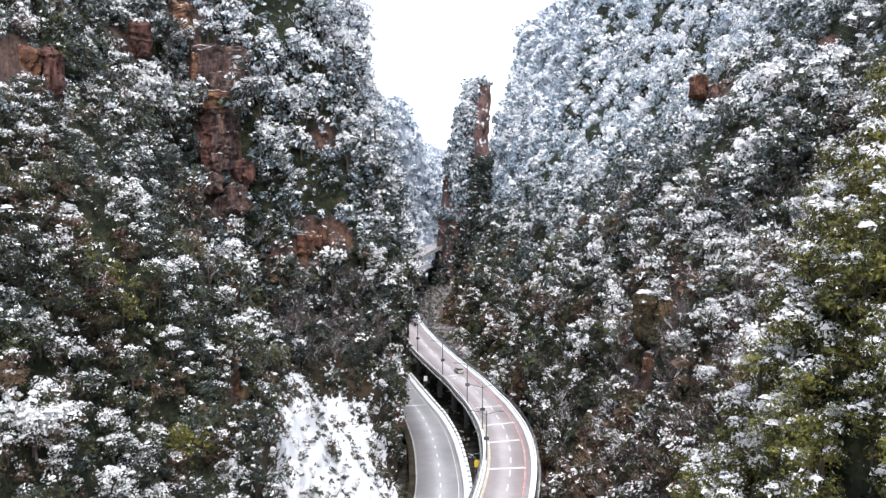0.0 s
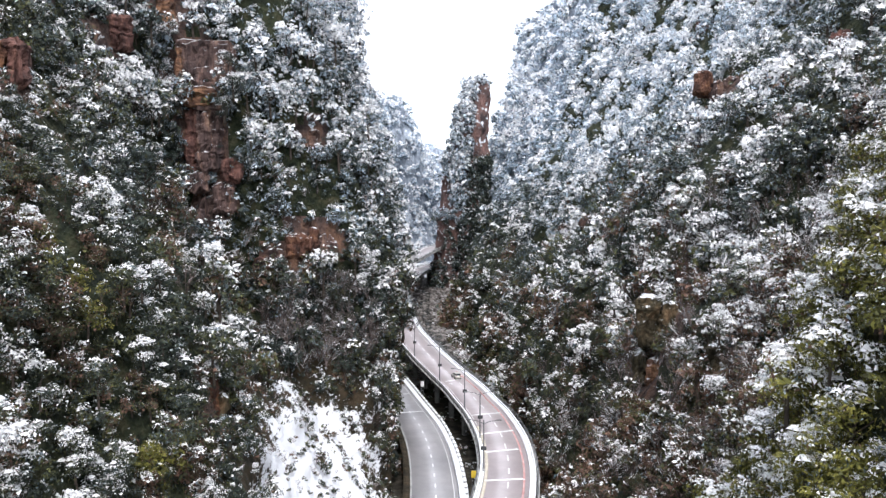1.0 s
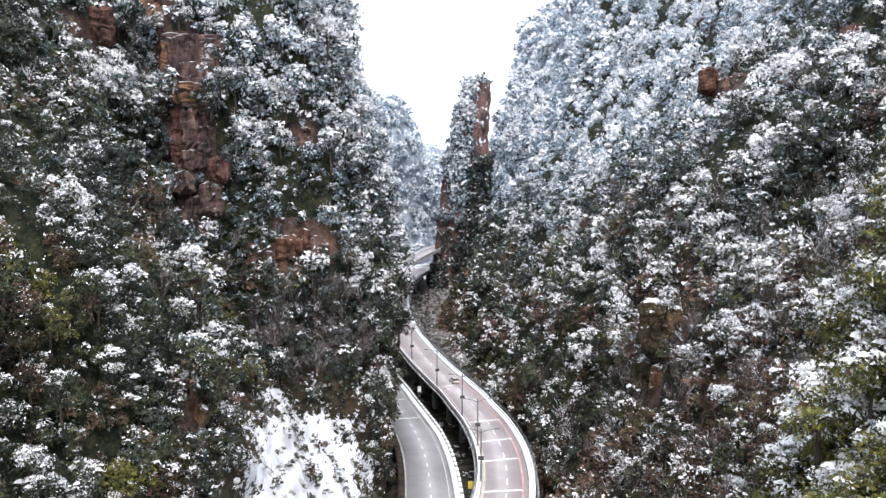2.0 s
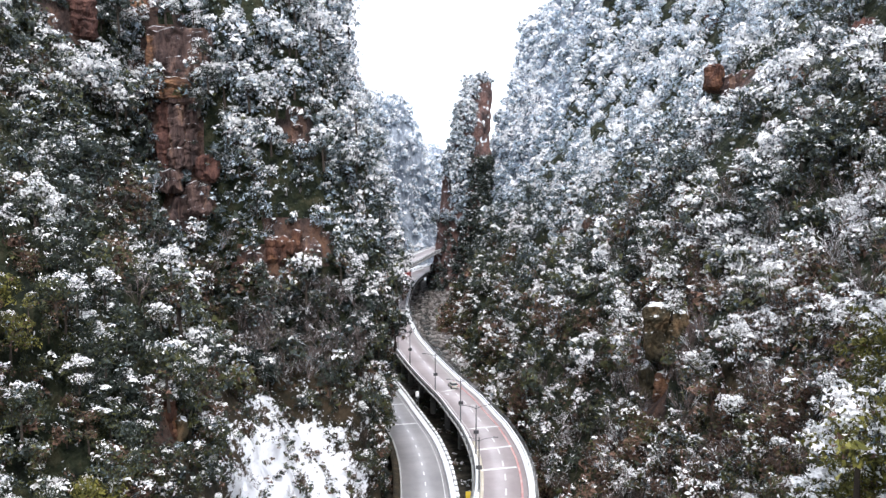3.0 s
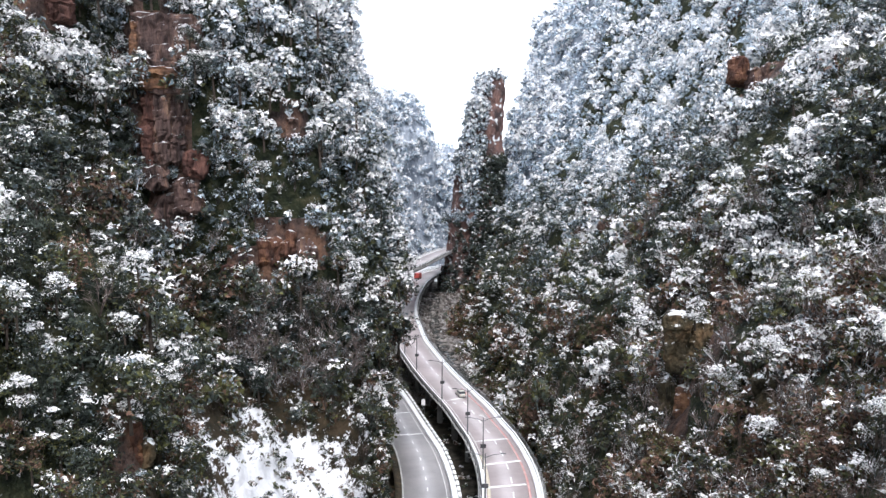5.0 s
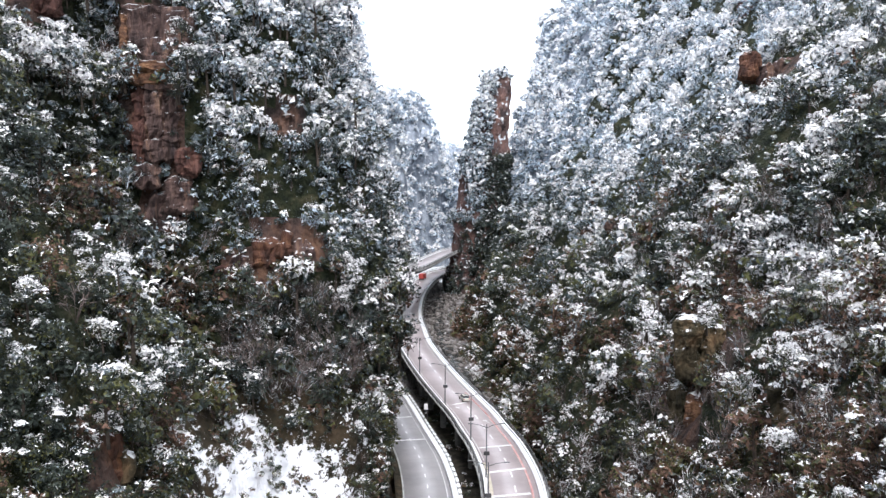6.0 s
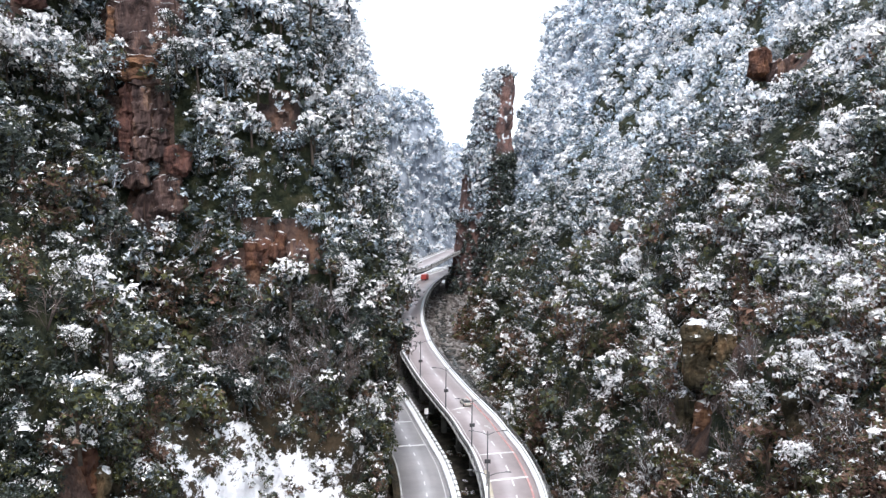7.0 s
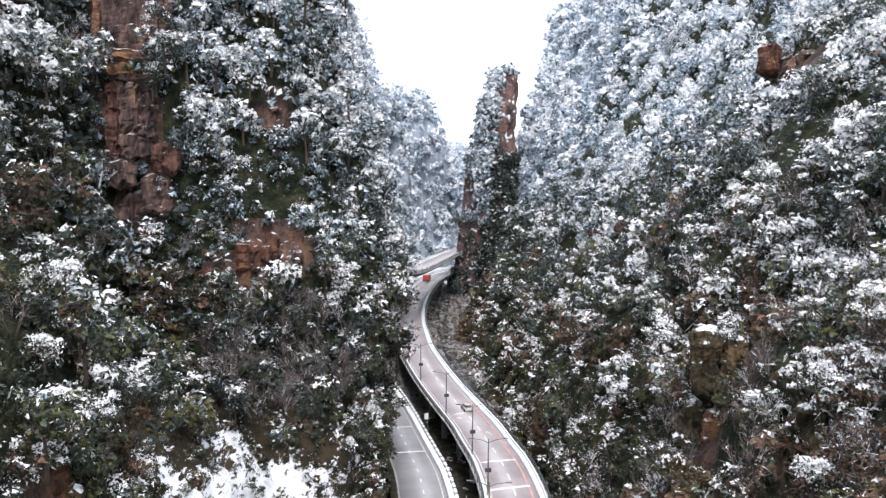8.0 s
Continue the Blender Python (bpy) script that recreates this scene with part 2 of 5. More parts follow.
UPPER_PLAN = [(-8, 90), (3, 118), (8.5, 135), (11, 145), (13.2, 159.5), (14, 172), (13.6, 185), (11.6, 200), (9.1, 211), (6.6, 222), (2.8, 235), (-2, 252),
              (-7, 272), (-12.2, 296), (-15.3, 318), (-17.6, 337), (-19.2, 365), (-19, 398), (-16.8, 428), (-11.8, 455), (-4, 474), (8, 488), (24, 492)]
UPPER = smooth_line([(x, y, deck_z(y)) for x, y in UPPER_PLAN])
LOWER_PLAN = [(-22, 90), (-8, 118), (-2.5, 138), (-0.6, 153), (-0.8, 169), (-2.2, 188), (-4.7, 205), (-7.4, 217), (-11, 232), (-15, 249), (-20, 268), (-27, 292)]
LOWER = smooth_line([(x, y, low_z(y)) for x, y in LOWER_PLAN])
FAR_PLAN = [(-46, 288), (-27, 306), (-18, 330), (-14.6, 352), (-11.4, 385), (-7.6, 425), (-3.5, 458), (4, 492), (22, 512)]
FAR = smooth_line([(x, y, 26.0) for x, y in FAR_PLAN])


def floor_z(y):
    return np.where(y < 190, -10 + 0.02 * (y - 190), -10 + 0.06 * np.minimum(y - 190, 330))


# ---- the gorge: cliffs, spurs and floor ----
LEFT_LEVELS = (-14, 15, 38, 58, 90, 140)
LEFT_ROWS = [(-150, -45, -52, -60, -66, -80, -100), (0, -38, -46, -54, -60, -75, -100), (60, -26, -36, -44, -51, -66, -95), (100, -22, -24, -30, -43, -60, -92), (114, -23, -25, -31, -45, -60, -92),
             (132, -4, -28, -43, -50, -59, -90), (156, -3, -27, -43, -48, -51, -70), (163, -9.5, -14, -16, -20, -27, -45), (180, -11, -11.5, -8.5, -13, -20, -38), (200, -13, -12, -8, -13, -21, -40),
             (240, -20, -20, -19, -24, -36, -58), (300, -33, -34, -36, -40, -50, -62), (400, -33, -34, -36, -40, -45, -52), (520, -36, -39, -41, -44, -49, -58), (620, -60, -60, -62, -68, -80, -100)]
RIGHT_LEVELS = (-14, 20, 50, 90, 160)
RIGHT_ROWS = [(-150, 40, 50, 62, 80, 110), (0, 24, 32, 42, 62, 100), (42, 11, 16, 25, 50, 95), (56, 14, 18, 28, 52, 95), (75, 22, 34, 50, 74, 112), (107, 24, 41, 59, 87, 122),
              (134, 24, 41, 58, 87, 127), (160, 22, 38, 55, 86, 127), (182, 21.5, 32, 48, 82, 124), (200, 20, 30, 46, 84, 122), (240, 14, 28, 45, 84, 118), (300, 3, 20, 41, 74, 110),
              (345, -2, 13, 35, 66, 100), (400, -1, 15, 34, 55, 81), (440, 5, 19, 29, 42, 66), (520, 20, 26, 28, 33, 51), (600, 60, 60, 60, 65, 80)]


# Bare rock: (x, y, z, width, height) of faces that stand free of trees
LEFT_ROCKS = [(-41.8, 156, 75.5, 10, 10), (-43.4, 156, 62, 6.5, 14), (-39.6, 156, 56.5, 4, 5), (-47, 156, 74, 3, 9), (-41.5, 158, 49, 5, 7), (-48.5, 155, 85, 6, 8), (-23.5, 161, 43.5, 10, 7), (-29, 160, 39.5, 8, 5), (-23.5, 163, 63, 4, 5), (-49, 94, 64.6, 10, 8), (-50.5, 138, 77, 10, 7),
              (-26.4, 103.5, 26, 3, 6)]
RIGHT_ROCKS = [(72, 213, 77.5, 17, 12), (77, 163, 80, 4.5, 5), (82, 262, 106, 8, 9), (77, 200, 70, 6, 5), (39.5, 153, 17, 5.5, 10), (39.5, 152, 30.5, 8, 10), (33, 226, 50, 4, 6), (42.5, 128, 25.6, 5, 7), (22, 320, 46, 4, 10)]
# The added spots are no rock: they open the camera's line to the faces.
RIGHT_CLEAR = RIGHT_ROCKS + [(36, 143, 20, 7, 9), (36.5, 140, 32, 7, 7), (38.5, 118, 28, 5, 6), (68, 203, 76, 15, 10)]


def clear_of(points, rocks, grow=1.0):
    """Below 1 inside a bare face or just in front of it."""
    best = np.full(len(points), 9.0)
    for x, y, z, w, h in rocks:
        d = np.sqrt(((points[:, 0] - x) / (w * 0.5 + grow)) ** 2 + ((points[:, 1] - y) / (w * 0.5 + 3)) ** 2 + ((points[:, 2] - z) / (h * 0.5 + grow)) ** 2)
        best = np.minimum(best, d)
    return best


def wall_point(x, y, z, side):
    """Where the bare wall at that place really lies: ledges, hollows and bulges."""
    p = Vector((x, y, z))
    n1 = noise.fractal(p / 18 + Vector((side * 9, 0, 0)), 0.9, 2.0, 3) * (1.8 if side < 0 else 3.4)
    n2 = noise.noise(p / 4.5) * 0.7
    ledge = 0.9 * abs(((z + 3 * noise.noise(p / 30)) / 9.0) % 1.0 - 0.5)
    gully = noise.noise(Vector((y / 13, z / 60, side * 5))) * (1.2 if side < 0 else 3.0)
    return (x + side * (n1 + n2 + ledge + gully), y + 1.2 * noise.noise(p / 9 + Vector((7, 7, 7))), z + 0.5 * noise.noise(p / 5))


def grid_faces(ns, nz):
    i, j = np.meshgrid(np.arange(ns - 1), np.arange(nz - 1), indexing="ij")
    a = (i * nz + j).ravel()
    return np.stack([a, a + nz, a + nz + 1, a + 1], 1), j.ravel()


def cliff(name, rows, levels, side, label, rocks, step=2.0):
    r = np.array(rows, float)
    mid = r[:, [3, 0]]
    s = np.concatenate([[0], np.cumsum(np.linalg.norm(np.diff(mid, axis=0), axis=1))])
    ss = np.arange(0, s[-1], step)
    ys = np.interp(ss, s, r[:, 0])
    lev = np.stack([np.interp(ss, s, r[:, 1 + j]) for j in range(len(levels))], 1)
    zs = np.arange(levels[0], levels[-1] + 0.1, 2.2)
    top = zs[-1]
    grid = []
    for i, y in enumerate(ys):
        col = [wall_point(float(np.interp(z, levels, lev[i])), y, z, side) for z in zs]
        for out, dz in ((12, 5), (60, 9), (240, 6), (262, -180)):
            x = col[len(zs) - 1][0] + side * out
            col.append((x, y, top + dz + 3 * noise.noise(Vector((x, y, 0)) / 25)))
        grid.append(col)
    v = np.array(grid)
    ns, nz = v.shape[:2]
    f, j = grid_faces(ns, nz)
    v = v.reshape(-1, 3)
    if side > 0:
        f = f[:, ::-1]
    c = v[f].mean(1)
    nrm = np.cross(v[f[:, 1]] - v[f[:, 0]], v[f[:, 3]] - v[f[:, 0]])
    area = np.linalg.norm(nrm, axis=1)
    mats = np.where(clear_of(c, rocks, 1.5) < 1.0, 1, 0)
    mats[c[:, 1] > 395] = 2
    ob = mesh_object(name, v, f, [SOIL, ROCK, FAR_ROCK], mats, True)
    tagged(ob, label, "cliff", kind="structure")
    use = j < nz - 4
    return c[use], area[use], (nrm / area[:, None])[use]


def snow_slope(c):
    """Below 1: the open snow-covered bank beside the lower road."""
    c = np.atleast_2d(c)
    d = np.sqrt(((c[:, 0] + 20) / 26) ** 2 + ((c[:, 1] - 136) / 32) ** 2 + ((c[:, 2] - 2.5) / 20.5) ** 2)
    w = np.array([noise.noise(Vector(p) / 4.0) + 0.5 * noise.noise(Vector(p) / 1.5) for p in c])
    return d + 0.38 * w


def patchy_snow():
    """Snow that thins out to soil towards its rim."""
    m = SOIL_BARE.copy()
    m.name = "patchy_snow"
    nt = m.node_tree
    n = nt.nodes
    bsdf = n["Principled BSDF"]
    was = bsdf.inputs["Base Color"].links[0].from_socket
    cover = n.new("ShaderNodeAttribute")
    cover.attribute_name = "cover"
    geo = n.new("ShaderNodeNewGeometry")
    tex = n.new("ShaderNodeTexNoise")
    tex.inputs["Scale"].default_value = 1.5
    tex.inputs["Detail"].default_value = 9
    tex.inputs["Roughness"].default_value = 0.75
    mp = n.new("ShaderNodeMapping")
    mp.inputs["Scale"].default_value = (1.0, 0.35, 1.0)
    nt.links.new(geo.outputs["Position"], mp.inputs[0])
    nt.links.new(mp.outputs[0], tex.inputs["Vector"])
    add = n.new("ShaderNodeMath")
    add.operation = "MULTIPLY_ADD"
    add.inputs[1].default_value = 1.6
    nt.links.new(tex.outputs[0], add.inputs[0])
    nt.links.new(cover.outputs["Fac"], add.inputs[2])
    edge = n.new("ShaderNodeMapRange")
    edge.inputs["From Min"].default_value = 0.98
    edge.inputs["From Max"].default_value = 1.05
    nt.links.new(add.outputs[0], edge.inputs[0])
    mx = n.new("ShaderNodeMix")
    mx.data_type = "RGBA"
    mx.inputs[7].default_value = (0.84, 0.86, 0.9, 1)
    nt.links.new(edge.outputs[0], mx.inputs[0])
    nt.links.new(was, mx.inputs[6])
    nt.links.new(mx.outputs[2], bsdf.inputs["Base Color"])
    return m


def snow_field():
    """Open snow lying on the bank, ragged where stones and shrubs come through."""
    ys, zs = np.arange(98, 172, 0.5), np.arange(-12, 25, 0.5)
    r = np.array(LEFT_ROWS, float)
    lev = np.stack([np.interp(ys, r[:, 0], r[:, 1 + j]) for j in range(len(LEFT_LEVELS))], 1)
    v = np.array([[wall_point(float(np.interp(z, LEFT_LEVELS, lev[i])) + 0.6 + 0.28 * noise.noise(Vector((y, z, 3)) / 1.6) + 0.12 * noise.noise(Vector((y, z, 8)) / 0.7), y, z, -1) for z in zs] for i, y in enumerate(ys)])
    f, j = grid_faces(len(ys), len(zs))
    v = v.reshape(-1, 3)
    f = f[snow_slope(v[f].mean(1)) < 1.4]
    ob = mesh_object("snow_field", v, f, [patchy_snow()], None, True)
    at = ob.data.attributes.new("cover", "FLOAT", "POINT")
    at.data.foreach_set("value", (1.0 - snow_slope(v)).astype(np.float32))
    tagged(ob, "open bank of patchy fresh snow beside the lower road", "snow", kind="structure")


LEFT_C, LEFT_A, LEFT_N = cliff("cliff_left", LEFT_ROWS, LEFT_LEVELS, -1, "red-brown sandstone cliff overgrown with snowy evergreen trees", LEFT_ROCKS)
RIGHT_C, RIGHT_A, RIGHT_N = cliff("cliff_right", RIGHT_ROWS, RIGHT_LEVELS, 1, "steep wooded sandstone gorge side dusted with snow", RIGHT_ROCKS)


snow_field()


def make_ground():
    xs = np.concatenate([[-2600, -900, -300], np.arange(-60, 62, 3.0), [300, 900, 2600]])
    ys = np.concatenate([[-2500, -600, -150], np.arange(-60, 560, 4.0), [700, 1000, 1600, 3500]])
    v, f = [], []
    for y in ys:
        for x in xs:
            z = float(floor_z(y))
            near = abs(x) < 61 and -61 < y < 561
            v.append((x, y, z + (0.8 * noise.noise(Vector((x, y, 0)) / 7) if near else 0)))
    k = len(xs)
    for i in range(len(ys) - 1):
        for j in range(k - 1):
            f.append((i * k + j, i * k + j + 1, (i + 1) * k + j + 1, (i + 1) * k + j))
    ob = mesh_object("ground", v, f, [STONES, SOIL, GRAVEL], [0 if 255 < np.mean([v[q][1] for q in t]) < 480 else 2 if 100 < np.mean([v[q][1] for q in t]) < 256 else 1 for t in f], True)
    tagged(ob, "stony valley floor with patches of snow", "ground", kind="structure")


make_ground()


def butte(name, cx, cy, r0, r1, z0, z1, label, seed, flat=1.0, mats=None, lean=0.0, power=1.6, beds=0.0):
    """A free-standing rock tower with ledges. Gives back face centres, areas and normals."""
    nseg, nz = (110, 130) if beds else (72, 60)
    rng = np.random.default_rng(int(seed * 10))
    seams, outs = z0 + np.cumsum(rng.uniform(2, 9, 60)), rng.uniform(-1, 1, 61) * beds
    v = []
    for j in range(nz + 1):
        t = j / nz
        z = z0 + (z1 - z0) * t
        r = r1 + (r0 - r1) * (1 - t) ** power
        for i in range(nseg):
            a = 2 * math.pi * i / nseg
            p = Vector((math.cos(a) * 1.4, math.sin(a) * 1.4, z / max(r0, 8) * 0.9 + seed))
            w = 1 + 0.2 * noise.fractal(p, 0.9, 2.0, 3) + 0.05 * (abs((z / (r0 * 0.35)) % 1 - 0.5))
            if beds:
                zz = z + 1.5 * noise.noise(p * 3)
                cell = noise.voronoi(Vector((p.x * 2.6, p.y * 2.6, z / 16)))[0]
                w += (outs[np.searchsorted(seams, zz)] - 0.7 * beds * (np.abs(seams - zz).min() < 0.5) - 1.6 * beds * max(0.0, 1 - (cell[1] - cell[0]) / 0.14) + beds * noise.noise(p * 6)) * 6 / r
            v.append((cx + r * w * math.cos(a) + lean * (r0 - r), cy + r * w * flat * math.sin(a), z + 0.03 * r0 * noise.noise(p * 2)))
    tip = cx + lean * (r0 - r1)
    for q in (0.6, 0.25, 0.0):
        for i in range(nseg):
            x, y, z = v[nz * nseg + i]
            v.append((tip + (x - tip) * q, cy + (y - cy) * q, z1 + r1 * 0.25 * (1 - q)))
    v = np.array(v)
    f = []
    for j in range(nz + 3):
        for i in range(nseg):
            a, b = j * nseg + i, j * nseg + (i + 1) % nseg
            f.append((a, b, b + nseg, a + nseg))
    f = np.array(f)
    c = v[f].mean(1)
    nrm = np.cross(v[f[:, 1]] - v[f[:, 0]], v[f[:, 3]] - v[f[:, 0]])
    area = np.linalg.norm(nrm, axis=1) + 1e-9
    ob = mesh_object(name, v, f, mats or [ROCK], None, True)
    tagged(ob, label, "rock tower")
    return c, area, nrm / area[:, None]


PILLAR = butte("rock_pillar", 8.5, 455, 17, 5.4, -4, 116.5, "tall slender red sandstone pillar with snowy trees on its ledges", 3.3, 0.9, lean=1.0, power=0.66, mats=[PILLAR_ROCK], beds=0.09)
RIDGES = [
    butte("mountain", -56, 442, 33, 22, -6, 101, "wooded rock tower beyond the bend, pale with frost and painted haze", 5.7, mats=[FAR_ROCK], power=0.5),
    butte("mountain", -46, 600, 54, 13, -20, 124, "distant wooded mountain tower, pale with frost and painted haze", 8.1, mats=[FAR_ROCK], power=0.55),
    butte("mountain", -132, 950, 130, 62, -20, 160, "distant wooded mountain tower, pale with frost and painted haze", 15.4, power=1.0, mats=[FAR_ROCK]),
    butte("mountain", -32, 1400, 90, 40, -20, 140, "far mountain pale with frost, snow and painted haze", 21.9, mats=[FAR_ROCK]),
]


# ---- trees ----
def leaf_tris(rng, centres, outward, size, droop=0.4):
    """One small three-cornered spray of leaves at each centre, turned roughly outwards."""
    n = len(centres)
    nrm = outward + rng.normal(0, 0.6, (n, 3))
    nrm /= np.linalg.norm(nrm, axis=1)[:, None]
    d = rng.normal(0, 1, (n, 3))
    d[:, 2] -= droop
    d -= nrm * (d * nrm).sum(1)[:, None]
    d /= np.linalg.norm(d, axis=1)[:, None] + 1e-9
    e = np.cross(nrm, d)
    s = (size * rng.uniform(0.6, 1.4, n))[:, None]
    w = s * rng.uniform(0.35, 0.95, n)[:, None]
    return np.stack([centres - d * s * 0.8 + e * w * 0.6, centres - d * s * 0.3 - e * w, centres + d * s], 1)


def snow_pad(rng, c, r):
    """A soft uneven cushion on top of a lobe of foliage."""
    rim, ring = 8, 5
    turn = rng.uniform(0, 6.28)
    top = c + np.array([0, 0, 0.3 * r])
    inner = [c + r * np.array([0.55 * math.cos(turn + 1.257 * i), 0.55 * math.sin(turn + 1.257 * i), rng.uniform(0.12, 0.3)]) * rng.uniform(0.85, 1.15) for i in range(ring)]
    outer = [c + r * rng.uniform(0.7, 1.3) * np.array([math.cos(turn + 0.785 * i), math.sin(turn + 0.785 * i), 0]) + np.array([0, 0, r * rng.uniform(-0.42, -0.1)]) for i in range(rim)]
    out = [(top, inner[i], inner[(i + 1) % ring]) for i in range(ring)]
    at = 0
    for i in range(rim):
        nxt = ((i + 1) * ring) // rim
        out.append((inner[at % ring], outer[i], outer[(i + 1) % rim]))
        if nxt != at:
            out.append((inner[at % ring], outer[(i + 1) % rim], inner[nxt % ring]))
            at = nxt
    return np.array(out)


def make_crown(seed, lobes, per_lobe, size, tall=1.0, pads=0):
    """Foliage of one tree, about one metre in radius, standing on z = 0: sprays, and for each how open to snow it lies (0 to 1)."""
    rng = np.random.default_rng(seed)
    tris, top = [], []
    for k in range(lobes):
        a, rr = rng.uniform(0, 2 * math.pi), rng.uniform(0.1, 0.75)
        lz = rng.uniform(0.3, 1.5) * tall
        rr *= 1.15 - 0.45 * lz / (1.5 * tall)
        c = np.array([rr * math.cos(a), rr * math.sin(a), lz])
        r = rng.uniform(0.26, 0.5)
        d = rng.normal(0, 1, (per_lobe, 3))
        d[:, 2] = np.abs(d[:, 2]) * 1.15 - 0.4
        d /= np.linalg.norm(d, axis=1)[:, None]
        p = c + d * r * np.array([1.15, 1.15, 0.88]) * rng.uniform(0.6, 1.12, (per_lobe, 1))
        p[:, 2] -= 0.12 * ((p[:, :2] - c[:2]) ** 2).sum(1) / r
        tris.append(leaf_tris(rng, p, d, size))
        open_sky = rng.uniform(-0.3, 0.26) + 0.3 * (lz / (1.5 * tall) - 0.55)
        top.append(np.clip(0.3 + d[:, 2] * 0.38 + open_sky + rng.normal(0, 0.085, per_lobe), 0, 1))
        for _ in range(pads):
            q = snow_pad(rng, c + r * np.array([*rng.uniform(-0.5, 0.5, 2), rng.uniform(0.55, 0.8)]), r * rng.uniform(0.24, 0.46))
            tris.append(q)
            top.append(np.full(len(q), np.clip(0.56 + open_sky + rng.normal(0, 0.08), 0, 1)))
        m = int(per_lobe * (0.16 if pads else 0.3))
        d = rng.normal(0, 0.55, (m, 3))
        d[:, 2] = 1
        d /= np.linalg.norm(d, axis=1)[:, None]
        p = c + d * r * np.array([1.15, 1.15, 0.95]) * rng.uniform(0.92, 1.08, (m, 1))
        tris.append(leaf_tris(rng, p, d * 1.4, size * 0.7, 0.0))
        top.append(np.clip(0.42 + d[:, 2] * 0.3 + open_sky + rng.normal(0, 0.09, m), 0, 1))
    return np.concatenate(tris), np.concatenate(top)


def make_bare(seed, stems, per):
    """A leafless shrub: stems that fork twice into thin arching twigs, snow along some of them."""
    rng = np.random.default_rng(seed)
    tris, top = [], []

    def twig(p, d, ln, w, snowy):
        q = p + d * ln
        side = np.cross(d, rng.normal(0, 1, 3))
        side *= w / (np.linalg.norm(side) + 1e-9)
        tris.append(np.array([p - side, p + side, q]))
        top.append(np.clip(snowy + rng.normal(0, 0.12), 0, 1))
        return q

    def turned(d, spread, droop):
        e = d + rng.normal(0, spread, 3)
        e[2] -= droop
        return e / np.linalg.norm(e)

    for k in range(stems):
        a, lean = rng.uniform(0, 2 * math.pi), rng.uniform(0.2, 1.1)
        d = np.array([math.cos(a) * lean, math.sin(a) * lean, 1.0])
        d /= np.linalg.norm(d)
        ln, snowy = rng.uniform(0.8, 1.5), rng.uniform(0.1, 0.75)
        twig(np.zeros(3), d, ln, 0.022, snowy * 0.6)
        for m in range(per):
            p = d * ln * rng.uniform(0.3, 1.0)
            e = turned(d, 0.45, 0.0)
            l2 = rng.uniform(0.25, 0.6)
            twig(p, e, l2, 0.013, snowy)
            for b in range(3):
                twig(p + e * l2 * rng.uniform(0.3, 1.0), turned(e, 0.6, 0.25), rng.uniform(0.12, 0.34), 0.012, snowy)
    return np.array(tris), np.array(top)


def make_trunk(seed, height=1.1):
    """Tapered trunk with limbs, four-sided."""
    rng = np.random.default_rng(seed)
    quads = []

    def limb(p, q, r0, r1):
        d = (q - p) / np.linalg.norm(q - p)
        u = np.cross(d, [0.3, 0.9, 0.2])
        u /= np.linalg.norm(u)
        w = np.cross(d, u)
        ring = [u, w, -u, -w]
        for i in range(4):
            a, b = ring[i], ring[(i + 1) % 4]
            quads.append([p + a * r0, p + b * r0, q + b * r1])
            quads.append([p + a * r0, q + b * r1, q + a * r1])

    bend = np.array([rng.uniform(-0.1, 0.1), rng.uniform(-0.1, 0.1), height * 0.55])
    tip = bend + np.array([rng.uniform(-0.12, 0.12), rng.uniform(-0.12, 0.12), height * 0.5])
    limb(np.array([0, 0, -0.35]), bend, 0.075, 0.05)
    limb(bend, tip, 0.05, 0.02)
    for i in range(4):
        a = rng.uniform(0, 6.28)
        s = bend * rng.uniform(0.7, 1.4)
        limb(s, s + np.array([math.cos(a) * 0.5, math.sin(a) * 0.5, rng.uniform(0.2, 0.5)]), 0.03, 0.012)
    return np.array(quads)


FINE = [make_crown(251 + k, 13, 80, 0.072, 1.0 + 0.12 * (k % 3), 1) for k in range(8)]
NEARS = [make_crown(211 + k, 13, 56, 0.092, 1.0 + 0.12 * (k % 3), 1) for k in range(8)]
CROWNS = [make_crown(11 + k, 10, 28, 0.136, 1.0 + 0.12 * (k % 3), 1) for k in range(10)]
MIDS = [make_crown(131 + k, 9, 21, 0.168, 1.0 + 0.12 * (k % 3)) for k in range(8)]
SMALL = [make_crown(51 + k, 4, 21, 0.225, 0.7) for k in range(6)]
TUFTS = [make_crown(171 + k, 2, 13, 0.3, 0.5) for k in range(6)]
BARE = [make_bare(71 + k, 7, 6) for k in range(6)]
FILL = [make_crown(311 + k, 3, 11, 0.3, 0.6) for k in range(6)]
FARS = [make_crown(91 + k, 6, 14, 0.26, 1.2) for k in range(6)]
TRUNKS = [make_trunk(31 + k) for k in range(10)]
LEAVES = [LEAF_DARK, LEAF_OLIVE, LEAF_FROST_HAZE, TREE_SNOW, TWIG, BARK, LEAF_RIME_HAZE, LEAF_BROWN, LEAF_MOSS]


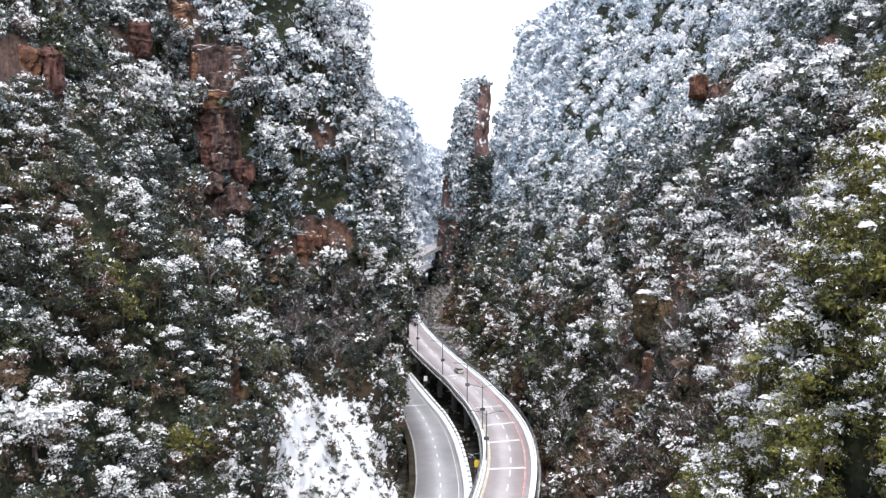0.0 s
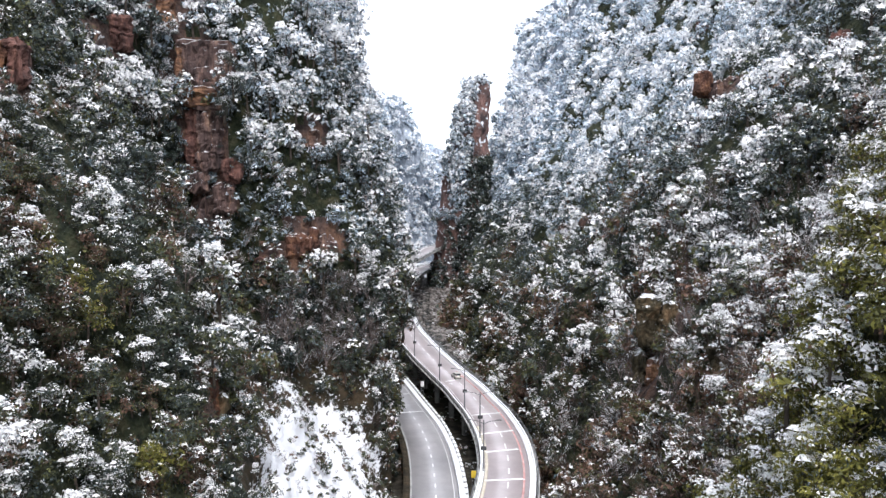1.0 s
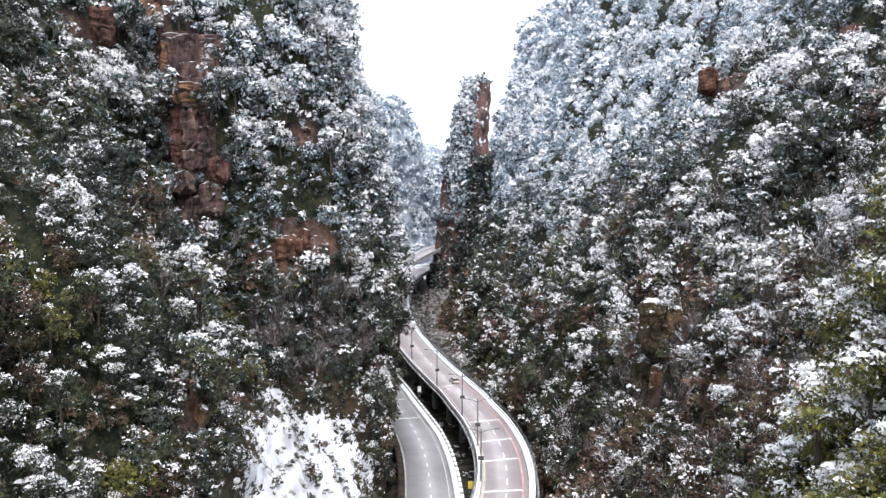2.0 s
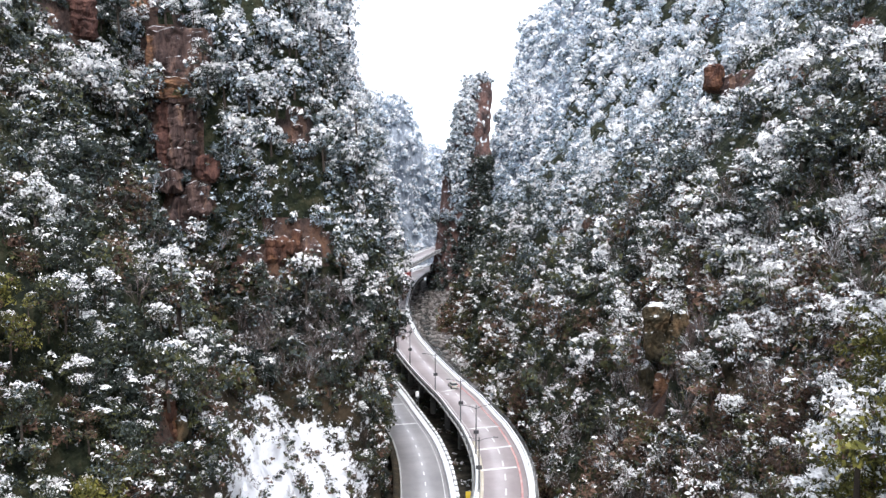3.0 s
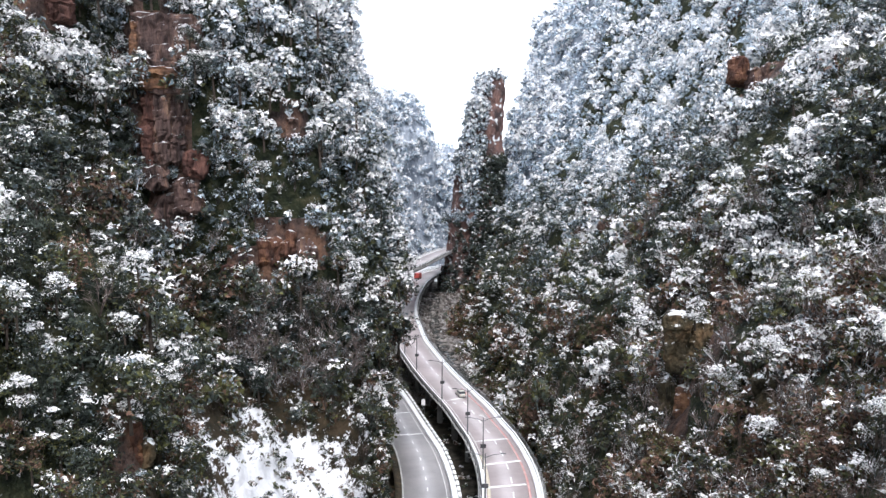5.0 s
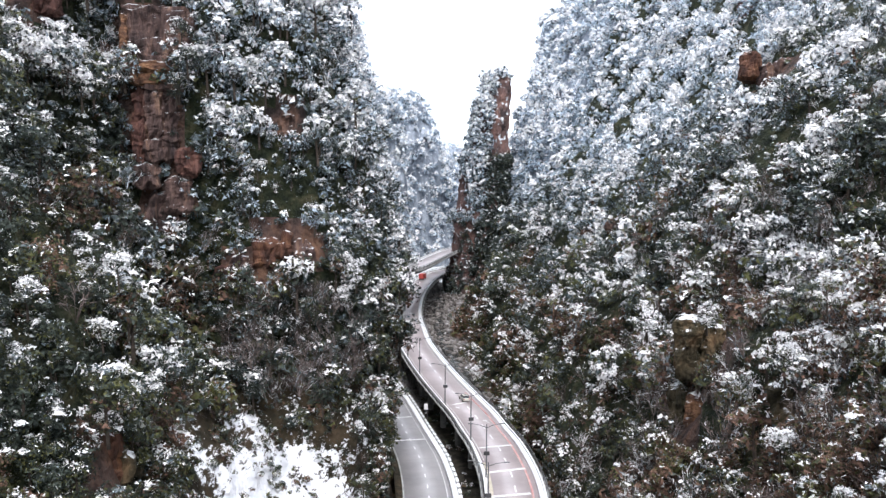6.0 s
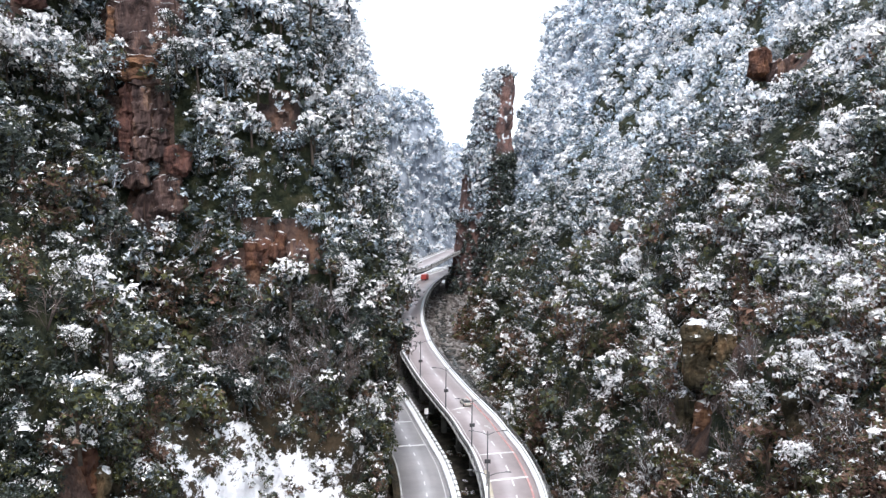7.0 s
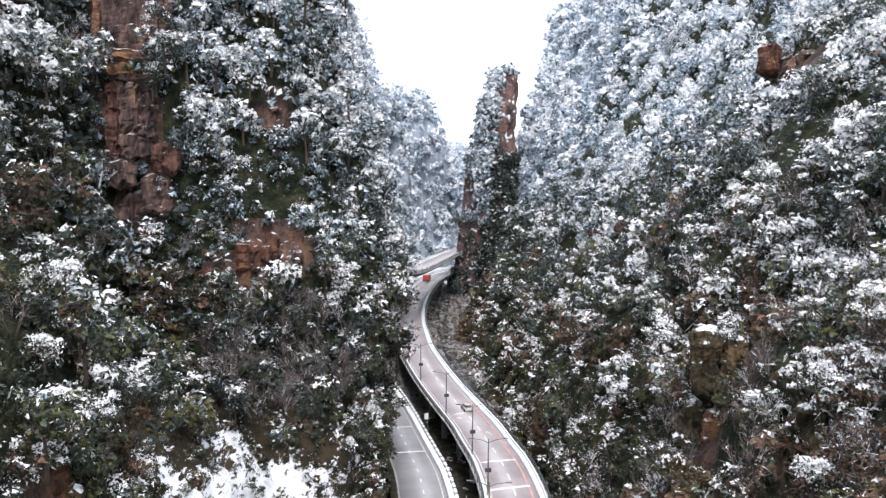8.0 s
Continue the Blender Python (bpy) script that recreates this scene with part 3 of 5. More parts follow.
def foliage_index(rng, top, snow, frost, olive, bare=False):
    """Which material each spray gets: snow first on the exposed ones, rime mixed with painted haze where frost is high.
    """
    n = len(top)
    idx = np.where(rng.random(n) < olive, 1, 0)
    if olive > 0.6:
        idx[rng.random(n) < rng.choice([0.0, 0.25, 0.85], p=[0.1, 0.2, 0.7]) * olive] = 7
    if olive > 0.92:
        idx[rng.random(n) < 0.85] = 8
    if bare:
        idx[:] = 4
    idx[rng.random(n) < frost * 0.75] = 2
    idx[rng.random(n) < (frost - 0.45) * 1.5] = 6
    lim = 0.86 - 0.48 * snow
    idx[top > lim - 0.04] = 2
    idx[top > lim] = 3
    return idx


def woods(name, trees, label, trunks=True):
    """Very many trees as one object. trees: (kind list, index, x, y, z, radius, turn, snow, frost, olive)."""
    rng = np.random.default_rng(len(trees))
    vs, ms = [], []
    for shapes, k, x, y, z, r, a, sn, fr, ol in trees:
        q, top = shapes[k]
        ca, sa = math.cos(a) * r, math.sin(a) * r
        w = np.empty_like(q)
        w[..., 0] = q[..., 0] * ca - q[..., 1] * sa + x
        w[..., 1] = q[..., 0] * sa + q[..., 1] * ca + y
        w[..., 2] = q[..., 2] * r + z
        vs.append(w)
        ms.append(foliage_index(rng, top, sn, fr, ol, shapes is BARE))
        if trunks and y < 200 and (shapes is CROWNS or shapes is NEARS or shapes is FINE):
            t = TRUNKS[k] * r + np.array([x, y, z])
            vs.append(t)
            ms.append(np.full(len(t), 5))
    v = np.concatenate(vs)
    ob = mesh_object(name, v, np.arange(len(v) * 3).reshape(-1, 3), LEAVES, np.concatenate(ms))
    return tagged(ob, label, "trees", kind="stuff")


def road_room(points):
    """How far a point stands off the roads, where it is not well above them."""
    best = np.full(len(points), 99.0)
    for line, half in ((UPPER[::3], 5.5), (LOWER[::3], 5.2), (FAR[::3], 5.0)):
        d = np.sqrt(((points[:, None, :2] - line[None, :, :2]) ** 2).sum(2))
        k = d.argmin(1)
        dz = points[:, 2] - line[k, 2]
        dist = d[np.arange(len(points)), k] - half
        dist[(dz > 14) | (dz < -9)] = 99
        best = np.minimum(best, dist)
    return best


# Halfway along the camera's path: trees and rock faces are fitted to this view.
VIEW_POINT = np.array([4.0, 20.0, 50.0])


def in_view(p, room=0.0):
    """True inside the camera's widening field of view, with a small margin."""
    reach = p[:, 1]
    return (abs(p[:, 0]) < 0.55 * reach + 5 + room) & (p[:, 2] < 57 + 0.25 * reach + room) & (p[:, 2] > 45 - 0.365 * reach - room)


def plant(rng, src, count, rmin, rmax, rocks, side, shapes, ymin, ymax, push=0.5, inside=True):
    """Chooses places on a cliff's faces, in or out of the camera's view, evenly by area, and gives tree rows."""
    c, a, n = src
    ok = (c[:, 1] > ymin) & (c[:, 1] < ymax)
    seen = in_view(c) & (((VIEW_POINT - c) * n).sum(1) > -3)
    ok &= seen if inside else ~in_view(c)
    c, a, n = c[ok], a[ok], n[ok]
    k = rng.choice(len(c), count, p=a / a.sum())
    p = c[k] + rng.uniform(-1.1, 1.1, (count, 3))
    r = rng.uniform(rmin, rmax, count) * rng.choice([0.7, 1.0, 1.4], count, p=[0.3, 0.5, 0.2])
    r[p[:, 1] < 100] = np.minimum(r[p[:, 1] < 100], 2.2)
    hor = n[k].copy()
    hor[:, 2] = 0
    p += hor * (r * push)[:, None]
    keep = np.ones(count, bool)
    if rocks:
        keep &= clear_of(p, rocks, 0.15 * r) > 1
    near_snow = snow_slope(p) < 1.02
    keep &= ~near_snow | ((rng.random(count) < 0.12) & (r < 1.7)) | ((rng.random(count) < 0.5) & (r < 1.2) & (snow_slope(p) > 0.7)) | ((rng.random(count) < 0.45) & (r < 0.75))
    keep &= road_room(p) > r * 0.75
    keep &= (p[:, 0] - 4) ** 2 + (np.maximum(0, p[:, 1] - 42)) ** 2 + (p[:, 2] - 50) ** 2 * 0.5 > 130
    if rmax > 2.5 and shapes is not FARS:
        keep &= np.array([noise.noise(Vector((q[0] / 9, q[1] / 9, q[2] / 17))) for q in p]) > -0.27
    out = []
    for i in np.nonzero(keep)[0]:
        x, y, z = p[i]
        high = (z - 20) / 70
        # far: distance paling that stands for haze, cut low down for painted shade
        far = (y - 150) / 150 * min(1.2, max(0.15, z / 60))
        wide = noise.noise(Vector((x, y, z)) / 32)
        patch = noise.noise(Vector((x, y, z)) / 9)
        warm = noise.noise(Vector((x, y, z)) / 15 + Vector((40, 0, 0)))
        if side > 0:
            snow = 0.2 + 0.4 * high + 0.08 * far + 1.0 * patch + 0.4 * wide + (0.12 * max(0.0, 1 - abs(z - 46) / 24) if y < 190 else 0)
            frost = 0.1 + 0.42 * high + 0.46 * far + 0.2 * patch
            olive = 0.78 - 0.6 * high - 0.5 * far + 0.7 * warm
        else:
            snow = (0.27 + 0.2 * high if y < 88 else 0.4 * high + 0.06 if y < 128 else 0.06 + 0.95 * high) + 0.2 * far + 0.95 * patch + 0.1 * wide
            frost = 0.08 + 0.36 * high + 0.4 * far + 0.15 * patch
            olive = min(0.59, 0.62 - 0.7 * high - 0.5 * far + 0.7 * warm)
        if side < 0 and y < 112:
            olive = 0.75 if warm > 0.3 else min(0.59, 0.48 + 0.6 * warm)
        if side < 0 and 158 < y < 212 and x > -18 and z < 48:
            snow += 0.3
        # upper left: a little more snow, and bluish paleness painted in for haze
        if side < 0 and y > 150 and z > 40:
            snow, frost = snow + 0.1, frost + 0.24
        if side > 0 and z < 34 and 74 < y < 165:
            snow, olive = snow - 0.22, olive + 0.2
        if side < 0 and y > 84 and x < -28:
            snow += 0.1 if z > 62 else -0.1
        if side < 0 and ((x + 21) / 13) ** 2 + ((y - 156) / 14) ** 2 + ((z - 28) / 10.5) ** 2 < 1:
            snow, olive, frost = 0.35 * snow, olive - 0.35, 0.2
        # gully beside the pillar: its shade is painted by cutting snow and frost
        if side > 0 and y > 300 and z < 66:
            snow, frost = snow - 0.3, frost * max(0.2, (z - 10) / 60)
        # a recess's darkness painted in: less snow and frost, no hollow built
        if side > 0 and ((x - 74) / 14) ** 2 + ((y - 212) / 18) ** 2 + ((z - 80) / 9) ** 2 < 1:
            snow, frost = snow - 0.4, 0.05
        if y < 70 and side > 0:
            snow, frost = 0.34 * snow, 0.0
        # farther left cliff: leaves paled well beyond frost to take in haze
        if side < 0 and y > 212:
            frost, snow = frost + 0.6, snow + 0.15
        mossy = y < 70 if side > 0 else 85 < y < 132 and z < 46 and warm > 0.3
        if side < 0 and y < 132 and z < 52:
            frost = 0.0
        kind = NEARS if shapes is CROWNS and r[i] > 2.7 and y < 130 else shapes
        if y < (98 if side > 0 else 112) and kind is NEARS:
            kind = FINE
        out.append((kind, int(rng.integers(len(kind))), x, y, z - 0.55 * r[i], r[i], rng.uniform(0, 6.28),
                    float(np.clip(snow + rng.choice([-0.14, 0.34], p=[0.7, 0.3]) + rng.normal(0, 0.22), 0, 1)), float(np.clip(frost + rng.normal(0, 0.08), 0, 0.9)), 0.95 if mossy else float(np.clip(olive + rng.normal(0, 0.25), 0, 0.9))))
    return out


RNG = np.random.default_rng(5)
LEFT, RIGHT = (LEFT_C, LEFT_A, LEFT_N), (RIGHT_C, RIGHT_A, RIGHT_N)
left_near = plant(RNG, LEFT, 250, 1.5, 2.8, LEFT_ROCKS, -1, NEARS, 55, 98)
left_trees = plant(RNG, LEFT, 980, 1.7, 3.1, LEFT_ROCKS, -1, CROWNS, 96, 212)
left_small = plant(RNG, LEFT, 800, 0.9, 1.6, LEFT_ROCKS, -1, SMALL, 118, 212, 0.3)
thicket = ((LEFT_C[:, 0] + 21) / 13) ** 2 + ((LEFT_C[:, 1] - 156) / 14) ** 2 + ((LEFT_C[:, 2] - 28) / 10.5) ** 2 < 1
thicket_bare = plant(RNG, (LEFT_C[thicket], LEFT_A[thicket], LEFT_N[thicket]), 240, 1.2, 2.4, LEFT_ROCKS, -1, BARE, 104, 210, 0.9)
left_bare = thicket_bare + plant(RNG, LEFT, 400, 1.2, 2.4, LEFT_ROCKS, -1, BARE, 104, 210)
right_near = plant(RNG, RIGHT, 215, 1.4, 2.6, RIGHT_CLEAR, 1, NEARS, 36, 98) + plant(RNG, RIGHT, 210, 1.2, 2.2, None, 1, NEARS, 36, 66, 0.3)
right_trees = plant(RNG, RIGHT, 800, 1.7, 3.2, RIGHT_CLEAR, 1, CROWNS, 96, 190)
right_mids = plant(RNG, RIGHT, 1380, 1.8, 3.3, RIGHT_CLEAR, 1, MIDS, 190, 345)
right_small = plant(RNG, RIGHT, 750, 0.9, 1.6, RIGHT_CLEAR, 1, SMALL, 99, 235, 0.25)
low = RIGHT_C[:, 2] < 56
LOW_RIGHT = (RIGHT_C[low], RIGHT_A[low], RIGHT_N[low])
right_bare = plant(RNG, RIGHT, 700, 1.2, 2.8, RIGHT_CLEAR, 1, BARE, 66, 240) + plant(RNG, LOW_RIGHT, 900, 1.4, 2.8, RIGHT_CLEAR, 1, BARE, 76, 180, 0.7)
near_small = plant(RNG, RIGHT, 150, 0.6, 1.2, None, 1, CROWNS, 72, 100, 0.2)
left_near_fill = plant(RNG, LEFT, 520, 0.8, 1.5, LEFT_ROCKS, -1, MIDS, 55, 116, 0.1)
left_near_small = plant(RNG, LEFT, 480, 0.6, 1.4, LEFT_ROCKS, -1, CROWNS, 55, 120, 0.2)
left_tufts = plant(RNG, LEFT, 2200, 0.5, 1.0, LEFT_ROCKS, -1, TUFTS, 118, 212, 0.2)
right_tufts = plant(RNG, RIGHT, 2300, 0.5, 1.1, RIGHT_CLEAR, 1, TUFTS, 99, 260, 0.2)
left_fill = [(s, k, x, y, z, r, a, 0.4 * sn, fr, 0.7 * ol) for s, k, x, y, z, r, a, sn, fr, ol in plant(RNG, LEFT, 3600, 1.0, 1.9, LEFT_ROCKS, -1, FILL, 114, 212, 0.15)]
right_fill = [(s, k, x, y, z, r, a, 0.4 * sn, fr, ol) for s, k, x, y, z, r, a, sn, fr, ol in plant(RNG, RIGHT, 2800, 1.0, 2.0, RIGHT_CLEAR, 1, FILL, 98, 420, 0.1)]
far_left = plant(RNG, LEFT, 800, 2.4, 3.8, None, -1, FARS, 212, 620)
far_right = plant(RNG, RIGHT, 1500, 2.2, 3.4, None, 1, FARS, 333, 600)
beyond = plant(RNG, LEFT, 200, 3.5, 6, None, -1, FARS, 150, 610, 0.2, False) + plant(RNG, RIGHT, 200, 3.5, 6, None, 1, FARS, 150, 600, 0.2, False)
behind = plant(RNG, LEFT, 160, 1.8, 3, None, -1, MIDS, -60, 150, 0.2, False) + plant(RNG, RIGHT, 160, 1.8, 3, None, 1, MIDS, -60, 150, 0.2, False)
behind = [t for t in behind if abs(t[2]) > 0.85 * (t[3] + 14) + 10 or t[3] < -6]
pillar_trees = []
for tree in plant(RNG, PILLAR, 2000, 1.4, 2.6, None, 1, FARS, 400, 520):
    shape, k, x, y, z, r, a, sn, fr, ol = tree
    thin = 25.5 - 2 * (5.4 + 11.6 * max(0.0, (116.5 - z) / 120.5) ** 0.66)  # where the pillar's free edge stands at that height
    share = (x - thin) / (25.5 - thin)
    if 72 < z < 113 and share > 0.56:
        continue
    if z < 40 and share < 0.45 and RNG.random() < 0.5 or 44 < z < 62 and share < 0.2:
        continue
    # shade on the pillar is put into the bushes: less snow, less frost
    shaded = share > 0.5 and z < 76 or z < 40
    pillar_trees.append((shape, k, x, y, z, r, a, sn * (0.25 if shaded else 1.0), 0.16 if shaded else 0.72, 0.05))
# ridge trees get fixed high snow and frost; the white includes painted haze
ridge_trees = []
for i, ridge in enumerate(RIDGES):
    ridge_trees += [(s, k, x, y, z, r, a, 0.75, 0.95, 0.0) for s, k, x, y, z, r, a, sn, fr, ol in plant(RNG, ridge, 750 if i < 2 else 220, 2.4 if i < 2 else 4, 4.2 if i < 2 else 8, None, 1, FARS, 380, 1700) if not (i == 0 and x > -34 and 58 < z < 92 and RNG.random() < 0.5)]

# bushes that stand out by their snow: (x, y, z, radius, snow, olive)
ROCK_BUSHES = [(-37.2, 152.5, 73.5, 2.2, 0.75, 0.1), (-36.4, 153.0, 69.0, 2.3, 0.5, 0.1), (-38.2, 153.0, 65.0, 2.0, 0.55, 0.1), (-41.6, 152.5, 80.4, 1.8, 0.95, 0.1), (-38.6, 152.5, 79.8, 1.9, 0.85, 0.1), (-47.0, 153.0, 79.5, 1.6, 0.9, 0.1), (-46.5, 153.0, 67.0, 1.8, 0.6, 0.2)]
LEFT_BUSHES = [(-25.0, 109.0, 31.2, 1.6, 1.0, 0.2), (-31.0, 98.0, 40.6, 1.8, 0.9, 0.3), (-27.9, 108.5, 42.0, 1.7, 0.9, 0.2), (-29.9, 89.5, 40.4, 1.6, 0.95, 0.3), (-27.9, 105.0, 36.7, 1.6, 0.85, 0.4), (-30.1, 90.0, 33.4, 1.6, 0.9, 0.4),
               (-12.5, 160.5, 36.5, 2.2, 1.0, 0.1), (-14.0, 162.0, 38.6, 2.0, 1.0, 0.1), (-14.5, 161.0, 34.0, 1.8, 0.9, 0.1)]
ROAD_BUSHES = [(-12.6, 163.0, 11.5, 1.7, 0.9, 0.3), (-12.0, 168.0, 11.0, 1.9, 1.0, 0.2), (-12.4, 172.0, 13.2, 1.7, 0.9, 0.3), (-13.7, 166.0, 14.6, 1.6, 0.8, 0.2), (-11.2, 160.0, 3.0, 1.8, 0.15, 0.5), (-10.6, 164.0, 2.0, 1.9, 0.2, 0.5)]
RIGHT_BUSHES = [(33.4, 160.0, 29.5, 3.0, 0.95, 0.3), (39.2, 148.0, 32.3, 2.4, 0.95, 0.6), (41.5, 125.0, 30.0, 2.6, 0.95, 0.5), (39.6, 121.0, 21.6, 2.2, 0.95, 0.4), (41.8, 100.0, 29.0, 1.9, 1.0, 0.4), (39.0, 104.0, 22.0, 1.8, 0.95, 0.4), (44.1, 121.0, 38.8, 2.2, 0.9, 0.5),
                (24.3, 182.0, 9.5, 1.9, 0.95, 0.2), (46.1, 107.0, 36.0, 1.8, 0.9, 0.5), (56.5, 147.0, 52.4, 2.6, 0.9, 0.4), (38.0, 110.0, 15.8, 2.4, 1.0, 0.4), (36.4, 106.0, 14.6, 1.9, 1.0, 0.4), (41.5, 113.0, 19.0, 1.8, 0.9, 0.4)]
near = [(FINE, i % 8, x, y, z, r, 0.7 * i, 0.9 * snowy, 0.05, olive) for i, (x, y, z, r, snowy, olive) in enumerate(ROCK_BUSHES + LEFT_BUSHES + ROAD_BUSHES + RIGHT_BUSHES)]
near_first = {id(t) for t in near}
near += left_near + right_near + [t for t in left_trees if t[3] < 112]
near.sort(key=lambda t: (id(t) not in near_first, (t[3] - 20) ** 2 + t[2] ** 2))
singles = near[:300]
chosen = {id(t) for t in singles}


def tree_thing(t, made={}):
    """One tree with trunk and crown; alike trees share their meshes."""
    shapes, k, x, y, z, r, a, sn, fr, ol = t
    key = (k, int(sn * 3.99), 3 if ol > 0.92 else int(ol * 2.99), id(shapes))
    if key not in made:
        rng = np.random.default_rng(k)
        ob = empty("evergreen_tree")
        tr = mesh_object("trunk", TRUNKS[k], np.arange(len(TRUNKS[k]) * 3).reshape(-1, 3), [BARK])
        tr.parent = ob
        q, top = shapes[k]
        cr = mesh_object("crown", q, np.arange(len(q) * 3).reshape(-1, 3), LEAVES, foliage_index(rng, top, (key[1] + 0.5) / 4, 0.04, (0.15, 0.45, 0.75, 0.95)[key[2]]))
        cr.parent = ob
        what = ("dark green", "green", "olive-green", "yellow-green")[key[2]]
        much = ("bare of snow", "lightly dusted with snow", "with lumps of snow", "laden with fresh snow")[key[1]]
        tagged(ob, f"{what} evergreen tree {much} on the gorge side", "tree", "trees of the gorge")
        made[key] = ob
        ob.matrix_basis = pose(x, y, z, 0, 0, math.degrees(a)) @ Matrix.Scale(r, 4)
        return ob
    first = made[key]
    ob = copy_thing(first, pose(0, 0, 0))
    ob.matrix_basis = pose(x, y, z, 0, 0, math.degrees(a)) @ Matrix.Scale(r, 4)
    return ob


for t in singles:
    tree_thing(t)
def bank_shrubs():
    """Small shrubs and dry grass that stick out of the open snow, in loose groups."""
    rng = np.random.default_rng(23)
    ok = (snow_slope(LEFT_C) < 1.15) & (LEFT_C[:, 1] > 104) & (LEFT_C[:, 1] < 186)
    c, n = LEFT_C[ok], LEFT_N[ok]
    rows = []
    for i in rng.choice(len(c), 1500, p=LEFT_A[ok] / LEFT_A[ok].sum()):
        x, y, z = c[i] + n[i] * 0.5 + rng.uniform(-1, 1, 3)
        if noise.noise(Vector((x, y, z)) / 5.5) + 0.4 * noise.noise(Vector((x, y, z)) / 1.8) < 0.08 or road_room(np.array([[x, y, z]]))[0] < 0.8:
            continue
        shapes = (TUFTS, SMALL, BARE)[int(rng.choice(3, p=[0.45, 0.25, 0.3]))]
        r = rng.uniform(0.45, 1.05)
        rows.append((shapes, int(rng.integers(6)), x, y, z - 0.2 * r, r, rng.uniform(0, 6.28), rng.uniform(0, 0.55), 0.05, rng.uniform(0.1, 0.9)))
    return rows


def verge_bushes():
    """Low dark bushes on the strips of ground between the roads and along the banks."""
    rng = np.random.default_rng(14)
    rows = []
    for x, y in zip(rng.uniform(-12, 26, 1500), rng.uniform(146, 300, 1500)):
        p = np.array([[x, y, float(floor_z(y)) + 3]])
        lo = np.sqrt(((LOWER[:, :2] - p[0, :2]) ** 2).sum(1)).min()
        up = np.sqrt(((UPPER[:, :2] - p[0, :2]) ** 2).sum(1)).min()
        if lo > 7.4 and (up > 7.0 or y < 262) and not (y > 262 and -8 < x - np.interp(y, [250, 300, 340], [10, 1, -4]) < 6):
            r = rng.uniform(0.6, 1.2)
            rows.append((SMALL, int(rng.integers(6)), x, y, float(floor_z(y)), r, rng.uniform(0, 6.28), rng.uniform(0, 0.6), 0.05, rng.uniform(0.2, 0.8)))
    return rows[:420]


woods("forest", [t for t in left_near + left_trees if id(t) not in chosen] + left_near_small + left_near_fill + left_small + left_tufts + left_fill + left_bare + bank_shrubs() + verge_bushes(), "dense dark evergreen forest with snow clinging to cliff")
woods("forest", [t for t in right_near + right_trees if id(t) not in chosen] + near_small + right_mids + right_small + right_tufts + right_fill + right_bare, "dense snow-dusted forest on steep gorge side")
woods("forest", far_left + far_right + beyond + behind, "forest on the farther cliffs, paled by frost and painted haze", False)
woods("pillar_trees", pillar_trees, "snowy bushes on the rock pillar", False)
woods("forest", ridge_trees, "forest on distant mountains, white with frost and painted haze", False)


# ---- bare rock faces ----
def on_wall(rock, src):
    """The point of the cliff that lies in the same direction from the camera's path as the given place, and its normal.
    """
    c, a, nr = src
    want = (np.array(rock[:3]) - VIEW_POINT) / np.linalg.norm(np.array(rock[:3]) - VIEW_POINT)
    way = (c - VIEW_POINT) / np.linalg.norm(c - VIEW_POINT, axis=1)[:, None]
    near_by = np.nonzero(np.linalg.norm(c - np.array(rock[:3]), axis=1) < 22)[0]
    k = near_by[np.argmax((way[near_by] * want).sum(1))] if len(near_by) else 0
    return (*c[k], nr[k])


